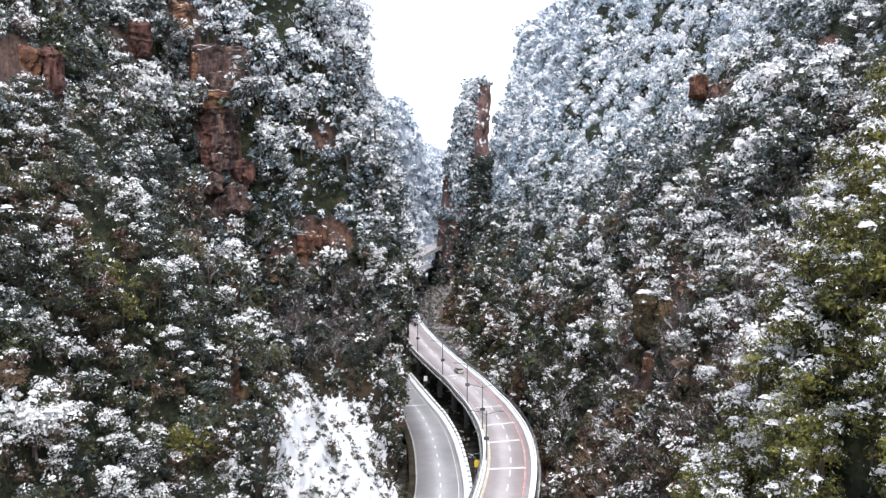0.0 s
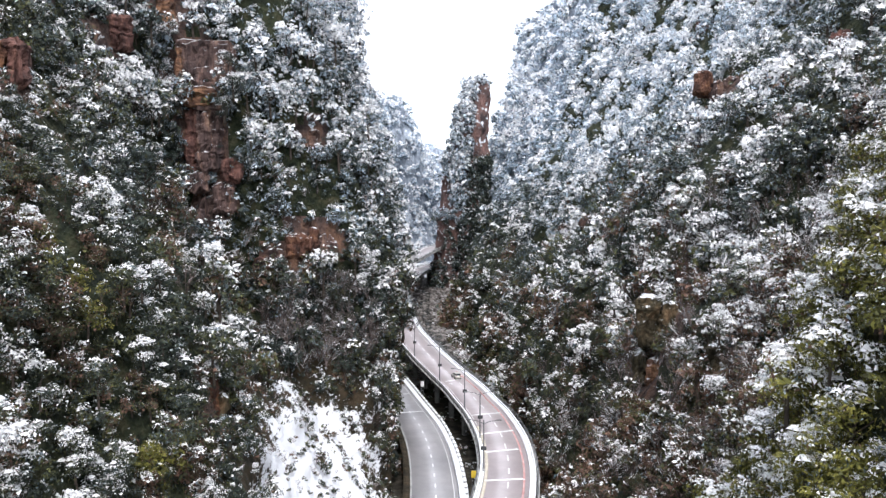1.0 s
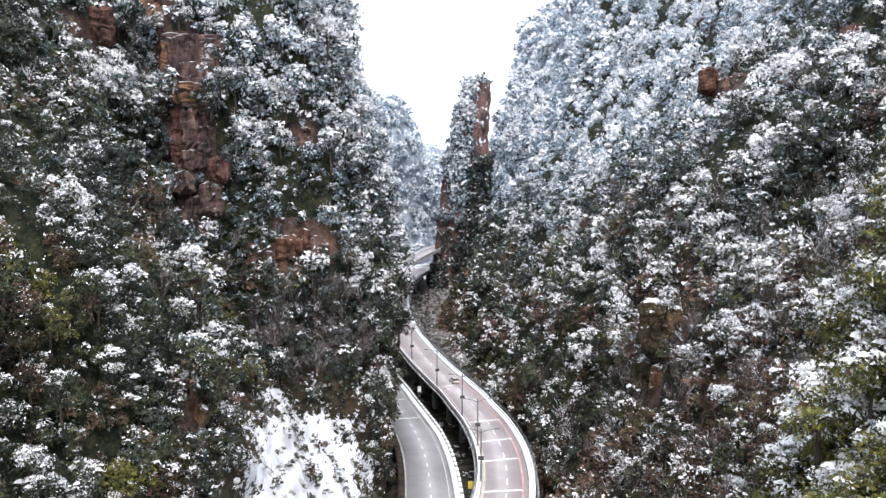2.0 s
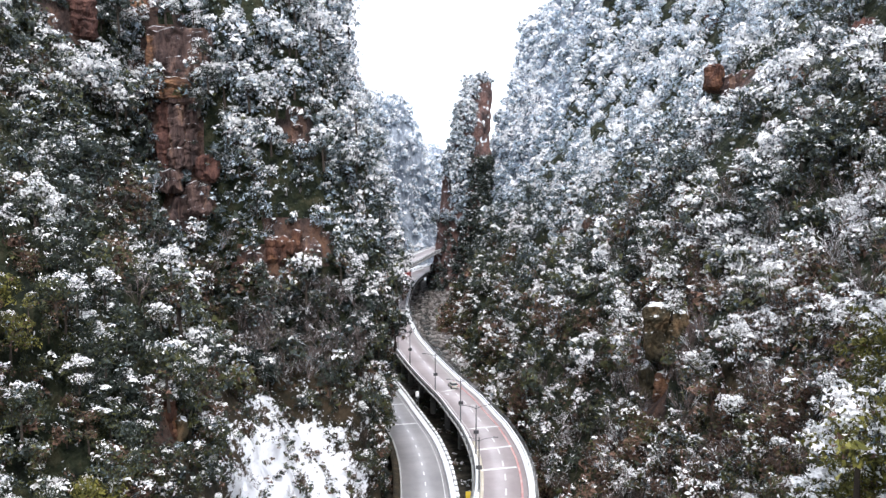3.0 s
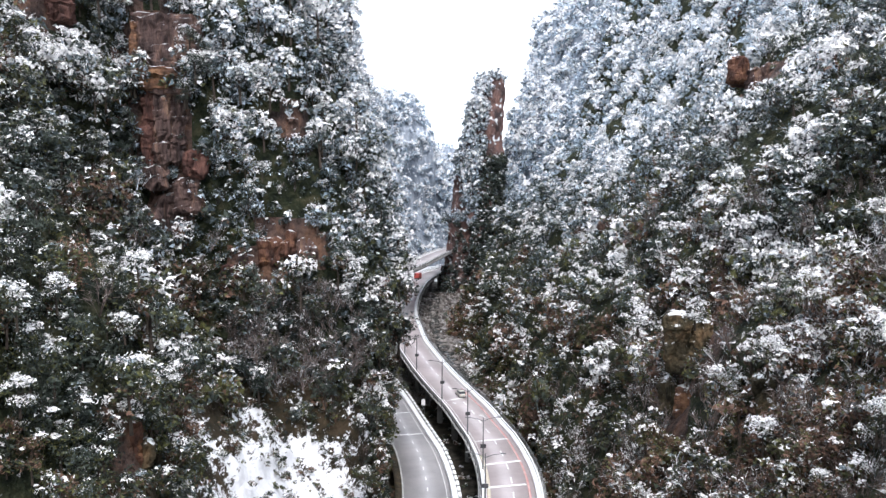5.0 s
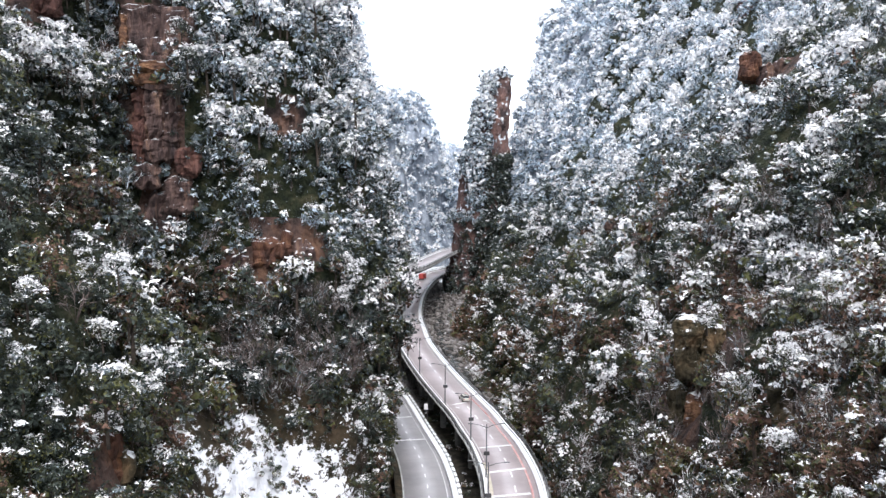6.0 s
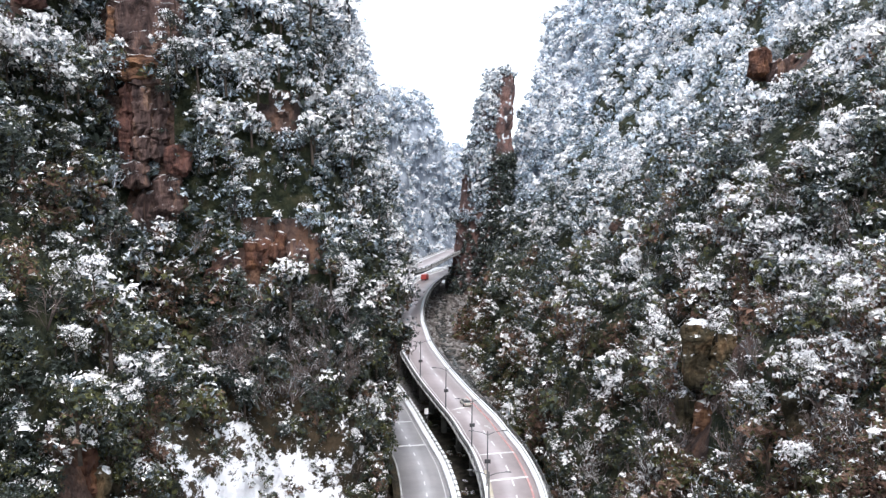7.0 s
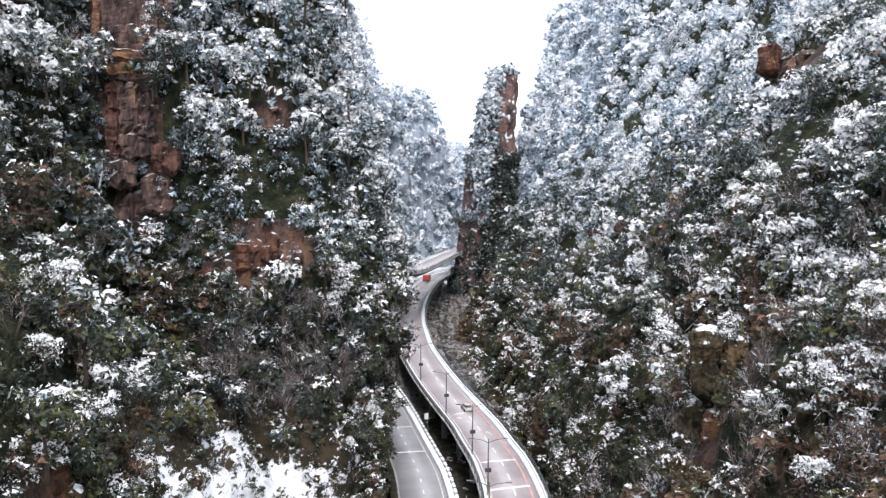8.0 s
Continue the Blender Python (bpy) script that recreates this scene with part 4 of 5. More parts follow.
def rock_face(rock, src, seed, mat=None):
    """A buttress of bedded sandstone, split by vertical joints and ledges, that bulges out of the cliff, turned partly
    to the camera.
    """
    x, y, z, w, h = rock
    out = (0.2 if x < 0 else 0.4) if z > 62 else 0.5 if x < 0 else 1.3
    x, y, z, nr = on_wall(rock, src)
    n = np.array([VIEW_POINT[0] - x, VIEW_POINT[1] - y]) / np.hypot(VIEW_POINT[0] - x, VIEW_POINT[1] - y) + nr[:2]
    turn = math.degrees(math.atan2(n[1], n[0])) + 90
    rng = np.random.default_rng(seed)
    nx, nz = int(10 + 2.2 * w), max(12, int(h * 2.6))
    v = []
    beds = np.cumsum(rng.uniform(0.5, 2.6, 80))
    bed_out = rng.uniform(-0.3, 0.3, 81)
    joints = np.sort(rng.uniform(0.1, 0.9, 4))
    joint_out = rng.uniform(-1.2, 1.0, 5)
    for j in range(nz + 1):
        for i in range(nx + 1):
            u, t = i / nx, j / nz
            p = Vector((x + u * w, y, z + t * h))
            b = bed_out[np.searchsorted(beds, t * h + 0.7 * noise.noise(p / 3))]
            cell = noise.voronoi(Vector((p.x / 2.2, p.y / 2.2, p.z / 5.5)))[0]
            o = out + 0.6 * min(0.6, cell[1] - cell[0]) + b + joint_out[np.searchsorted(joints, u + 0.05 * noise.noise(p / 2))] + 0.8 * noise.noise(p / 3.0) + 0.35 * noise.noise(p / 0.9)
            away = (abs(u * 2 - 1) ** 3 + abs(t * 2 - 1) ** 3) ** 0.333 + 0.4 * noise.noise(p / 3.5)
            o = 0.6 + (o - 0.6) * 1.5
            o -= 4.0 * max(0.0, away - 0.6) / 0.4
            v.append(((u - 0.5) * w * 1.25, -o, (t - 0.5) * h * 1.2 + 0.2 * noise.noise(p)))
    f = []
    k = nx + 1
    for j in range(nz):
        for i in range(nx):
            q = j * k + i
            f.append((q, q + 1, q + 1 + k, q + k))
    rim = list(range(k)) + [nx + j * k for j in range(1, nz + 1)] + [nz * k + i for i in range(nx - 1, -1, -1)] + [j * k for j in range(nz - 1, 0, -1)]
    n0 = len(v)
    v.append((0, 9.0, 0))
    f += [(s, q, n0) for q, s in zip(rim, rim[1:] + rim[:1])]
    me = bpy.data.meshes.new("rock_outcrop")
    me.from_pydata(v, [], f)
    me.materials.append(mat or ROCK)
    ob = new("rock_outcrop", me)
    ob.matrix_basis = pose(x, y, z, -40 if x > 0 and z > 62 else 0, 0, turn)
    return tagged(ob, "bare reddish-brown bedded sandstone face between trees", "rock", "bare rock faces")


def crag(w, depth, h, seed, top=1.0, shear=0.0, rough=1.0):
    """A mass of bedded sandstone about its own middle: uneven beds, open vertical joints, chipped edges."""
    rng = np.random.default_rng(int(seed * 10))
    n, m = max(22, int((w + depth) * 3.4)), max(7, int(h / 0.3))
    seams = np.cumsum(rng.uniform(0.5, 2.2, 60)) - h
    outs = rng.uniform(-0.2, 0.2, 61) * rough
    shift = Vector((seed * 7.3, seed * 3.1, seed * 1.7))
    bm = bmesh.new()
    rings = []
    for k in range(m + 1):
        t = k / m
        z = (t - 0.5) * h
        wide = w * (1 + (top - 1) * t)
        ring = []
        for i in range(n):
            a = 2 * math.pi * i / n
            c, s = math.cos(a), math.sin(a)
            e = (abs(c) ** 5 + abs(s) ** 5) ** -0.2
            p = Vector((wide / 2 * c * e, depth / 2 * s * e, z))
            q = p + shift
            zz = z + 0.6 * noise.noise(q / 2.6)
            rel = outs[np.searchsorted(seams, zz)] - (0.12 if np.abs(seams - zz).min() < 0.12 else 0.0) * rough
            cell = noise.voronoi(Vector((q.x / 1.5, q.y / 1.5, q.z / 7.0)))[0]
            rel -= 0.6 * rough * max(0.0, 1 - (cell[1] - cell[0]) / 0.16)
            rel += rough * (0.6 * noise.noise(q / 2.0) + 0.25 * noise.noise(q / 0.7))
            rel -= 0.9 * max(0.0, abs(2 * t - 1) - 0.75 + 0.25 * noise.noise(q / 1.2)) / 0.25
            ring.append(bm.verts.new((p.x + c * rel + shear * z, p.y + s * rel, z + 0.5 * noise.noise(q / 1.5 + Vector((5, 0, 0))))))
        rings.append(ring)
    for lo, hi in zip(rings, rings[1:]):
        for i in range(n):
            j = (i + 1) % n
            bm.faces.new((lo[i], lo[j], hi[j], hi[i]))
    for ring, dz in ((rings[0], -0.2), (rings[-1], 0.35)):
        mid = bm.verts.new(sum((v.co for v in ring), Vector()) / n + Vector((0, 0, dz)))
        for i in range(n):
            tri = (ring[i], ring[(i + 1) % n], mid)
            bm.faces.new(tri if dz > 0 else tri[::-1])
    return bm


def placed(bm, x, y, z):
    bmesh.ops.translate(bm, vec=(x, y, z), verts=bm.verts)
    return bm


def buttress():
    """The bare rock tower of the left cliff: a dark upper block with an orange edge, an overhanging ledge and a jointed column below."""
    ob = empty("rock_buttress", (-42.6, 157.6, 66.0), 14)
    part("top_block", placed(crag(5.6, 6, 6.5, 3.1, 0.9), -7.8, 0.8, 18.6), ORANGE, ob, "fresh orange sandstone block")
    part("upper_block", placed(crag(8.6, 7, 9.6, 1.0, 1.3, -0.05), 0.2, 0.2, 8.8), MAUVE, ob, "dark streaked sandstone block")
    part("edge_block", placed(crag(1.7, 4, 7.4, 2.0, 0.85, 0.0, 0.6), -4.6, -1.5, 8.4), ORANGE, ob, "fresh orange sandstone edge")
    for i, (x, y, z, w, h) in enumerate(((-1.6, -1.5, 4.3, 7.0, 1.9), (-1.4, -0.9, 2.6, 5.4, 2.0), (0.6, -0.6, 1.6, 6.0, 1.4))):
        part("ledge", placed(crag(w, 6, h, 8.0 + i, 1.15, 0.0, 0.7), x, y + 0.4, z), ORANGE if i < 2 else MAUVE, ob, "overhanging orange ledge")
    for i, (x, w, h, y) in enumerate(((-2.5, 2.6, 13.5, 0.3), (-0.5, 2.8, 13.0, -0.4), (1.6, 2.6, 12.6, 0.5))):
        part("column", placed(crag(w, 6, h, 12.0 + i, 1.1, 0.03), x, y + 0.4, -4.8 + 0.3 * i), (REDDISH, MAUVE, MAUVE)[i], ob, "vertically jointed brown rock")
    part("foot_block", placed(crag(4.2, 6, 4.6, 16.0, 0.9), 4.4, 0.4, -9.8), REDDISH, ob, "reddish block at the foot")
    part("foot_block", placed(crag(4.0, 6, 4.0, 17.0), -1.8, -0.1, -12.0), MAUVE, ob)
    part("foot_block", placed(crag(4.6, 6, 6.0, 18.0), 3.0, 0.8, -15.0), MAUVE, ob)
    return tagged(ob, "tall bare sandstone buttress, mauve-brown with orange ledges", "rock")


def outcrop(place, turn, pieces, seed, label):
    """A broken rock face made of weathered blocks that stand side by side."""
    ob = empty("rock_outcrop", place, turn)
    for i, (w, d, h, at, mat) in enumerate(pieces):
        part("rock_block", placed(crag(w, d, h, seed + i), *at), mat, ob)
    return tagged(ob, label, "rock", "bare rock faces")


buttress()
outcrop((-27, 160.3, 41.5), 14, [(4.5, 5, 5.0, (0.2, 1.5, 0.6), RUST), (2.4, 5, 4.4, (3.2, 1.2, 1.8), RUST), (3.6, 5, 4.8, (6.0, 1.4, 0.3), MAUVE), (4.2, 5, 3.2, (-3.4, 1.7, -1.4), MAUVE), (2.8, 5, 2.2, (-6.4, 1.7, -2.6), REDDISH)],
        31.0, "dark reddish-brown sandstone overhang with orange scar")
outcrop((-51, 96.5, 64.6), 28, [(6.5, 6, 7.6, (0.6, 1.2, 0), RUST), (4.0, 6, 6.0, (-4.2, 1.5, -0.6), MAUVE), (2.6, 6, 5.6, (4.6, 1.8, 1.2), REDDISH)], 81.0, "dark red sandstone face between snowy trees")
outcrop((-27.6, 105.6, 26), 25, [(1.7, 4, 5.4, (0, 1.0, 0.4), RUST), (1.4, 4, 3.4, (1.3, 1.2, -1.0), MOSSY)], 91.0, "rust-brown earthy rock step above dry grass")
outcrop((-52.6, 142.0, 78.2), 22, [(5.0, 6, 5.4, (0, 1.5, 0), REDDISH), (2.4, 6, 4.4, (-3.2, 1.8, -0.8), MAUVE)], 51.0, "reddish sandstone step under snowy bushes")
outcrop((70.5, 212, 78.5), -20, [(4.4, 8, 6.4, (-4.6, 2.0, 1.8), RUST), (3.4, 8, 5.4, (-1.2, 2.8, -0.4), MAUVE), (5.0, 8, 4.6, (2.4, 3.4, 1.0), MAUVE), (2.2, 8, 5.0, (1.6, 1.6, -2.8), MAUVE), (1.8, 8, 4.2, (3.6, 1.2, -2.2), RUST), (2.6, 8, 3.4, (8.6, 1.8, 1.0), RUST)], 41.0, "dark recessed reddish rock face below snowy trees")
outcrop((40.0, 154.5, 28.4), -18, [(4.2, 7, 9.5, (-1.6, 1.0, 0), MOSSY), (3.6, 7, 8.0, (2.2, 1.4, -0.4), MOSSY)], 61.0, "mossy brown rock column capped by snowy bushes")
outcrop((40.2, 156.5, 17.0), -16, [(3.4, 7, 9.0, (0.2, 0.6, 0), ORANGE), (3.0, 7, 6.0, (-2.6, 1.4, 2.4), MOSSY)], 66.0, "orange-brown rock foot among dark bushes")
outcrop((43.5, 131.0, 25.6), -20, [(3.0, 6, 6.2, (0, 1.0, 0), MOSSY), (2.2, 6, 4.0, (2.0, 1.2, -1.4), ORANGE)], 71.0, "brown rock step between snowy shrubs")
for i, r in enumerate(LEFT_ROCKS[4:]):
    if i not in (1, 2, 3, 5, 6, 7):
        rock_face(r, LEFT, 240 + i, MAUVE if i < 2 else ROCK)
for i, r in enumerate(RIGHT_ROCKS[1:]):
    if i not in (3, 4, 6):
        rock_face(r, RIGHT, 301 + i, REDDISH if i < 3 else ROCK if r[2] > 45 else MOSSY)


# ---- roads and bridges ----
def road_piece(name, line, profile, mat, parent, label=""):
    ob = sweep(name, line, profile, mat)
    ob.parent = parent
    return tagged(ob, label)


def strip_along(name, line, o0, o1, h, mat, parent, label=""):
    return road_piece(name, line, [(o0, h - 0.03), (o1, h - 0.03), (o1, h), (o0, h)], mat, parent, label)


def posts(name, line, offset, h0, h1, every, size, mat, parent):
    me = bpy.data.meshes.new(name)
    bm = box(bmesh.new(), (size, size, h1 - h0), (0, 0, (h0 + h1) / 2))
    bm.to_mesh(me)
    bm.free()
    me.materials.append(mat)
    nrm = normals_of(line)
    for i in range(0, len(line), every):
        ob = new(name, me)
        ob.parent = parent
        x, y = line[i, :2] + nrm[i] * offset
        ob.matrix_basis = pose(x, y, line[i, 2], 0, 0, math.degrees(math.atan2(-nrm[i, 0] * 0 + nrm[i, 1], nrm[i, 0])))


def cross_bar(a, b, z_at, width, mat, parent, name="stripe"):
    """A painted bar across the road, from a to b in plan."""
    a, b = Vector((*a, z_at(a[1]) + 0.02)), Vector((*b, z_at(b[1]) + 0.02))
    d = (b - a).normalized()
    n = Vector((-d.y, d.x, 0)) * width / 2
    bm = bmesh.new()
    up = Vector((0, 0, 0.02))
    lo = [bm.verts.new(p) for p in (a - n, b - n, b + n, a + n)]
    hi = [bm.verts.new(p.co + up) for p in lo]
    bm.faces.new(hi)
    bm.faces.new(lo[::-1])
    for i in range(4):
        bm.faces.new((lo[i], lo[(i + 1) % 4], hi[(i + 1) % 4], hi[i]))
    return part(name, bm, mat, parent)


def dashes(line, offset, z_at, every, length, mat, parent, start=0, width=0.3):
    nrm = normals_of(line)
    for i in range(start, len(line) - length, every):
        a = line[i, :2] + nrm[i] * offset
        b = line[i + length, :2] + nrm[i + length] * offset
        cross_bar(tuple(a), tuple(b), z_at, width, mat, parent, "lane_dash")


def pier(parent, x, y, top, turn):
    bottom = float(floor_z(y)) - 2.0
    p = empty("pier", (x, y, 0), turn)
    p.parent = parent
    for s in (-2.6, 2.6):
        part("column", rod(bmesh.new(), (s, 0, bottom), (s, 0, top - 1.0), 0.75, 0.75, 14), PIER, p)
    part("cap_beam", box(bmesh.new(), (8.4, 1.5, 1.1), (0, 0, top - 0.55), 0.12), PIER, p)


def bridge(name, line, half, label, pier_step, pier_range, rail_step=4, snow_right=0.9):
    b = tagged(empty(name), label, "bridge", kind="structure")
    road_piece("deck_slab", line, [(-half, -0.45), (half, -0.45), (half, 0.0), (-half, 0.0)], ASPHALT, b, "pinkish grey asphalt carriageway")
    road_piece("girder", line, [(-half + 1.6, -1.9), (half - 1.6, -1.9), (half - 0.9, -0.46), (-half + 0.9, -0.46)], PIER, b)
    for s, nm in ((-1, "parapet"), (1, "parapet")):
        e = s * half
        lo, hi = sorted((e, e - s * 0.35))
        road_piece(nm, line, [(lo, -0.75), (hi, -0.75), (hi, 0.62), (lo, 0.62)], CONCRETE, b, "light concrete parapet")
        road_piece("snow_cap", line, [(lo - 0.02, 0.625), (hi + 0.02, 0.625), (hi - 0.06, 0.72), (lo + 0.06, 0.72)], SNOW, b, "thin cap of snow")
        o = e + s * 0.42
        for h in (0.55, 1.05):
            road_piece("rail", line, [(o - 0.06, h), (o + 0.06, h), (o + 0.06, h + 0.12), (o - 0.06, h + 0.12)], METAL, b, "grey metal guard rail")
        posts("rail_post", line, o, -0.3, 1.1, rail_step, 0.14, METAL, b)
        road_piece("fascia", line, [(min(o - 0.25, o + 0.25), -0.4), (max(o - 0.25, o + 0.25), -0.4), (max(o - 0.25, o + 0.25), -0.25), (min(o - 0.25, o + 0.25), -0.25)], CONCRETE, b)
    if snow_right:
        road_piece("snow_bank", line, [(half - 0.35 - snow_right, 0.012), (half - 0.36, 0.012), (half - 0.36, 0.4), (half - 0.6 - snow_right * 0.6, 0.34)], SNOW, b, "ploughed snow along the parapet")
        road_piece("snow_bank", line, [(-half + 0.36, 0.012), (-half + 0.9, 0.012), (-half + 0.7, 0.12), (-half + 0.36, 0.2)], SNOW, b, "ploughed snow along the parapet")
    nrm = normals_of(line)
    for i in range(0, len(line), pier_step):
        if pier_range[0] < line[i, 1] < pier_range[1]:
            pier(b, line[i, 0], line[i, 1], line[i, 2] - 1.9, math.degrees(math.atan2(nrm[i, 1], nrm[i, 0])))
    return b


upper = bridge("upper_bridge", UPPER, 5.5, "curved concrete road bridge with snow along its parapets", 14, (120, 480))
far_bridge = bridge("far_bridge", FAR, 4.6, "distant curved road bridge with snowy parapets", 12, (472, 500), 6, 1.0)
strip_along("edge_line", cut(UPPER, 140, 240), 2.95, 3.4, 0.02, RED_PAINT, upper, "worn red edge line")
strip_along("edge_line", cut(UPPER, 236, 300), 3.6, 3.75, 0.02, PAINT, upper)
strip_along("edge_line", cut(UPPER, 140, 192), -4.55, -3.9, 0.02, YELLOW_PAINT, upper, "worn yellow edge strip")
strip_along("edge_line", cut(UPPER, 192, 300), -4.2, -4.05, 0.02, PAINT, upper)
for a, b in (((7.6, 199.1), (14.7, 201.0)), ((9.1, 185.6), (16.65, 188.1)), ((9.7, 174.4), (16.8, 176.2)), ((8.9, 159.2), (16.5, 160.1)), ((1.0, 228.6), (5.1, 230.8))):
    cross_bar(a, b, deck_z, 0.9, PAINT, upper)
dashes(cut(UPPER, 146, 300), 0.2, deck_z, 7, 3, PAINT, upper, 2, 0.28)


def arrow(x, y, turn, parent):
    bm = bmesh.new()
    z = deck_z(y) + 0.04
    pts = [(-0.15, -1.8), (0.15, -1.8), (0.15, 0.4), (0.55, 0.4), (0, 1.8), (-0.55, 0.4), (-0.15, 0.4)]
    m = pose(x, y, z, 0, 0, turn)
    bm.faces.new([bm.verts.new(m @ Vector((*q, 0))) for q in pts])
    r = bmesh.ops.extrude_face_region(bm, geom=bm.faces[:])
    bmesh.ops.translate(bm, vec=(0, 0, -0.03), verts=[g for g in r["geom"] if isinstance(g, bmesh.types.BMVert)])
    bmesh.ops.recalc_face_normals(bm, faces=bm.faces)
    part("arrow", bm, PAINT, parent)


arrow(9.6, 216.5, 25, upper)
arrow(2.6, 227.0, 210, upper)

lower = tagged(empty("lower_road"), "grey asphalt road below the bridge with snowy guard blocks", "road", kind="structure")
road_piece("carriageway", LOWER, [(-5.0, -0.6), (5.0, -0.6), (5.0, 0.0), (-5.0, 0.0)], ASPHALT_LOW, lower, "grey asphalt")
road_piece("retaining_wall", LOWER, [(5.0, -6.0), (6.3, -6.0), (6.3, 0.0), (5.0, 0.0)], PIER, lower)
road_piece("snow_verge", LOWER, [(4.4, 0.012), (6.3, 0.012), (6.3, 0.24), (4.8, 0.16)], SNOW, lower, "strip of snow along the verge")
road_piece("kerb", LOWER, [(-5.0, 0.0), (-4.7, 0.0), (-4.7, 0.15), (-5.0, 0.15)], CONCRETE, lower)
road_piece("earth_verge", LOWER, [(-6.4, -0.5), (-4.85, -0.5), (-5.0, 0.1), (-6.4, 0.35)], SOIL_BARE, lower, "bare brown earth verge")
strip_along("edge_line", cut(LOWER, 140, 260), 3.5, 3.65, 0.02, PAINT, lower)
for y in (219.0, 237.4, 204.0):
    k = np.argmin(abs(LOWER[:, 1] - y))
    n = normals_of(LOWER)[k]
    if y != 204.0:
        cross_bar(tuple(LOWER[k, :2] - n * 3.6), tuple(LOWER[k, :2] + n * 3.5), low_z, 0.8, PAINT, lower)
dashes(cut(LOWER, 140, 262), 0.0, low_z, 6, 2, PAINT, lower, 0, 0.24)


def guard_blocks():
    """Low stone blocks with gaps between, capped with snow."""
    me, cap = bpy.data.meshes.new("guard_block"), bpy.data.meshes.new("snow_cap")
    bm = box(bmesh.new(), (0.45, 2.0, 0.65), (0, 0, 0.33), 0.05)
    bm.to_mesh(me)
    bm.free()
    me.materials.append(CONCRETE)
    bm = box(bmesh.new(), (0.6, 2.1, 0.2), (0, 0, 0.75), 0.08)
    bm.to_mesh(cap)
    bm.free()
    cap.materials.append(SNOW)
    line = cut(LOWER, 130, 288)
    nrm = normals_of(line)
    for i in range(1, len(line) - 1, 3):
        a = math.degrees(math.atan2(nrm[i, 1], nrm[i, 0]))
        ob = new("guard_block", me)
        ob.parent = lower
        x, y = line[i, :2] + nrm[i] * 5.95
        ob.matrix_basis = pose(x, y, line[i, 2] + 0.1, 0, 0, a)
        c = new("snow_cap", cap)
        c.parent = ob


guard_blocks()


# ---- street lamps ----
def street_lamp():
    ob = empty("street_lamp")
    part("base", box(bmesh.new(), (0.5, 0.5, 0.5), (0, 0, 0.25), 0.05), CONCRETE, ob)
    part("pole", rod(bmesh.new(), (0, 0, 0.4), (0, 0, 10.2), 0.16, 0.1, 10), METAL, ob)
    for s in (-1, 1):
        bm = bmesh.new()
        rod(bm, (0, 0, 9.5), (s * 1.2, 0, 10.0), 0.07, 0.06, 8)
        rod(bm, (s * 1.2, 0, 10.0), (s * 2.6, 0, 10.25), 0.06, 0.05, 8)
        arm = part("arm", bm, METAL, ob)
        part("lamp_head", box(bmesh.new(), (1.0, 0.32, 0.16), (s * 3.0, 0, 10.3), 0.05), METAL, arm, "flat grey lamp head")
    part("sign_panel", box(bmesh.new(), (1.1, 0.1, 0.75), (0, -0.25, 4.7), 0.03), DARK_METAL, ob, "dark rectangular panels on the pole")
    return tagged(ob, "tall grey double-armed street lamp on the bridge", "street lamp", "street lamps")


LAMPS = [(8.3, 183.6), (5.1, 203.0), (-1.2, 228.3), (-8.3, 256.0), (-13.9, 276.0), (9.0, 164.0)]
first_lamp = street_lamp()
for i, (x, y) in enumerate(LAMPS):
    k = np.argmin((UPPER[:, 0] - x) ** 2 + (UPPER[:, 1] - y) ** 2)
    n = normals_of(UPPER)[k]
    q = UPPER[k, :2] - n * 4.75
    m = pose(q[0], q[1], UPPER[k, 2], 0, 0, math.degrees(math.atan2(n[1], n[0])))
    if i:
        copy_thing(first_lamp, m)
    else:
        first_lamp.matrix_basis = m


# ---- river stones ----
def boulders():
    rng = np.random.default_rng(8)
    base = bmesh.new()
    bmesh.ops.create_icosphere(base, subdivisions=1, radius=1)
    bv = np.array([v.co[:] for v in base.verts])
    bf = np.array([[v.index for v in f.verts] for f in base.faces])
    base.free()
    vs, fs, n = [], [], 0
    for _ in range(1500):
        y = rng.uniform(250, 440)
        x = np.interp(y, [250, 300, 340, 380, 440], [10, 1, -4, -7, -8]) + rng.normal(0, 5)
        r = rng.uniform(0.25, 0.9) * rng.uniform(0.6, 1.5)
        v = bv * (r * rng.uniform(0.6, 1.3, 3)) * rng.uniform(0.8, 1.15, (len(bv), 1)) + np.array([x, y, float(floor_z(y)) + 0.2 * r])
        vs.append(v)
        fs.append(bf + n)
        n += len(bv)
    ob = mesh_object("boulders", np.concatenate(vs), np.concatenate(fs), [STONES])
    tagged(ob, "grey-brown river boulders with caps of snow", "boulders", kind="stuff")


boulders()
stream_line = smooth_line([(14, 230, 0), (7, 270, 0), (0, 310, 0), (-5, 345, 0), (-8, 385, 0), (-8, 430, 0)], 4.0)
stream_line[:, 2] = floor_z(stream_line[:, 1]) + 0.55
tagged(sweep("stream", stream_line, [(-2.2, -0.5), (2.2, -0.5), (2.2, 0), (-2.2, 0)], WATER), "narrow dark stream among river stones", "stream", kind="structure")


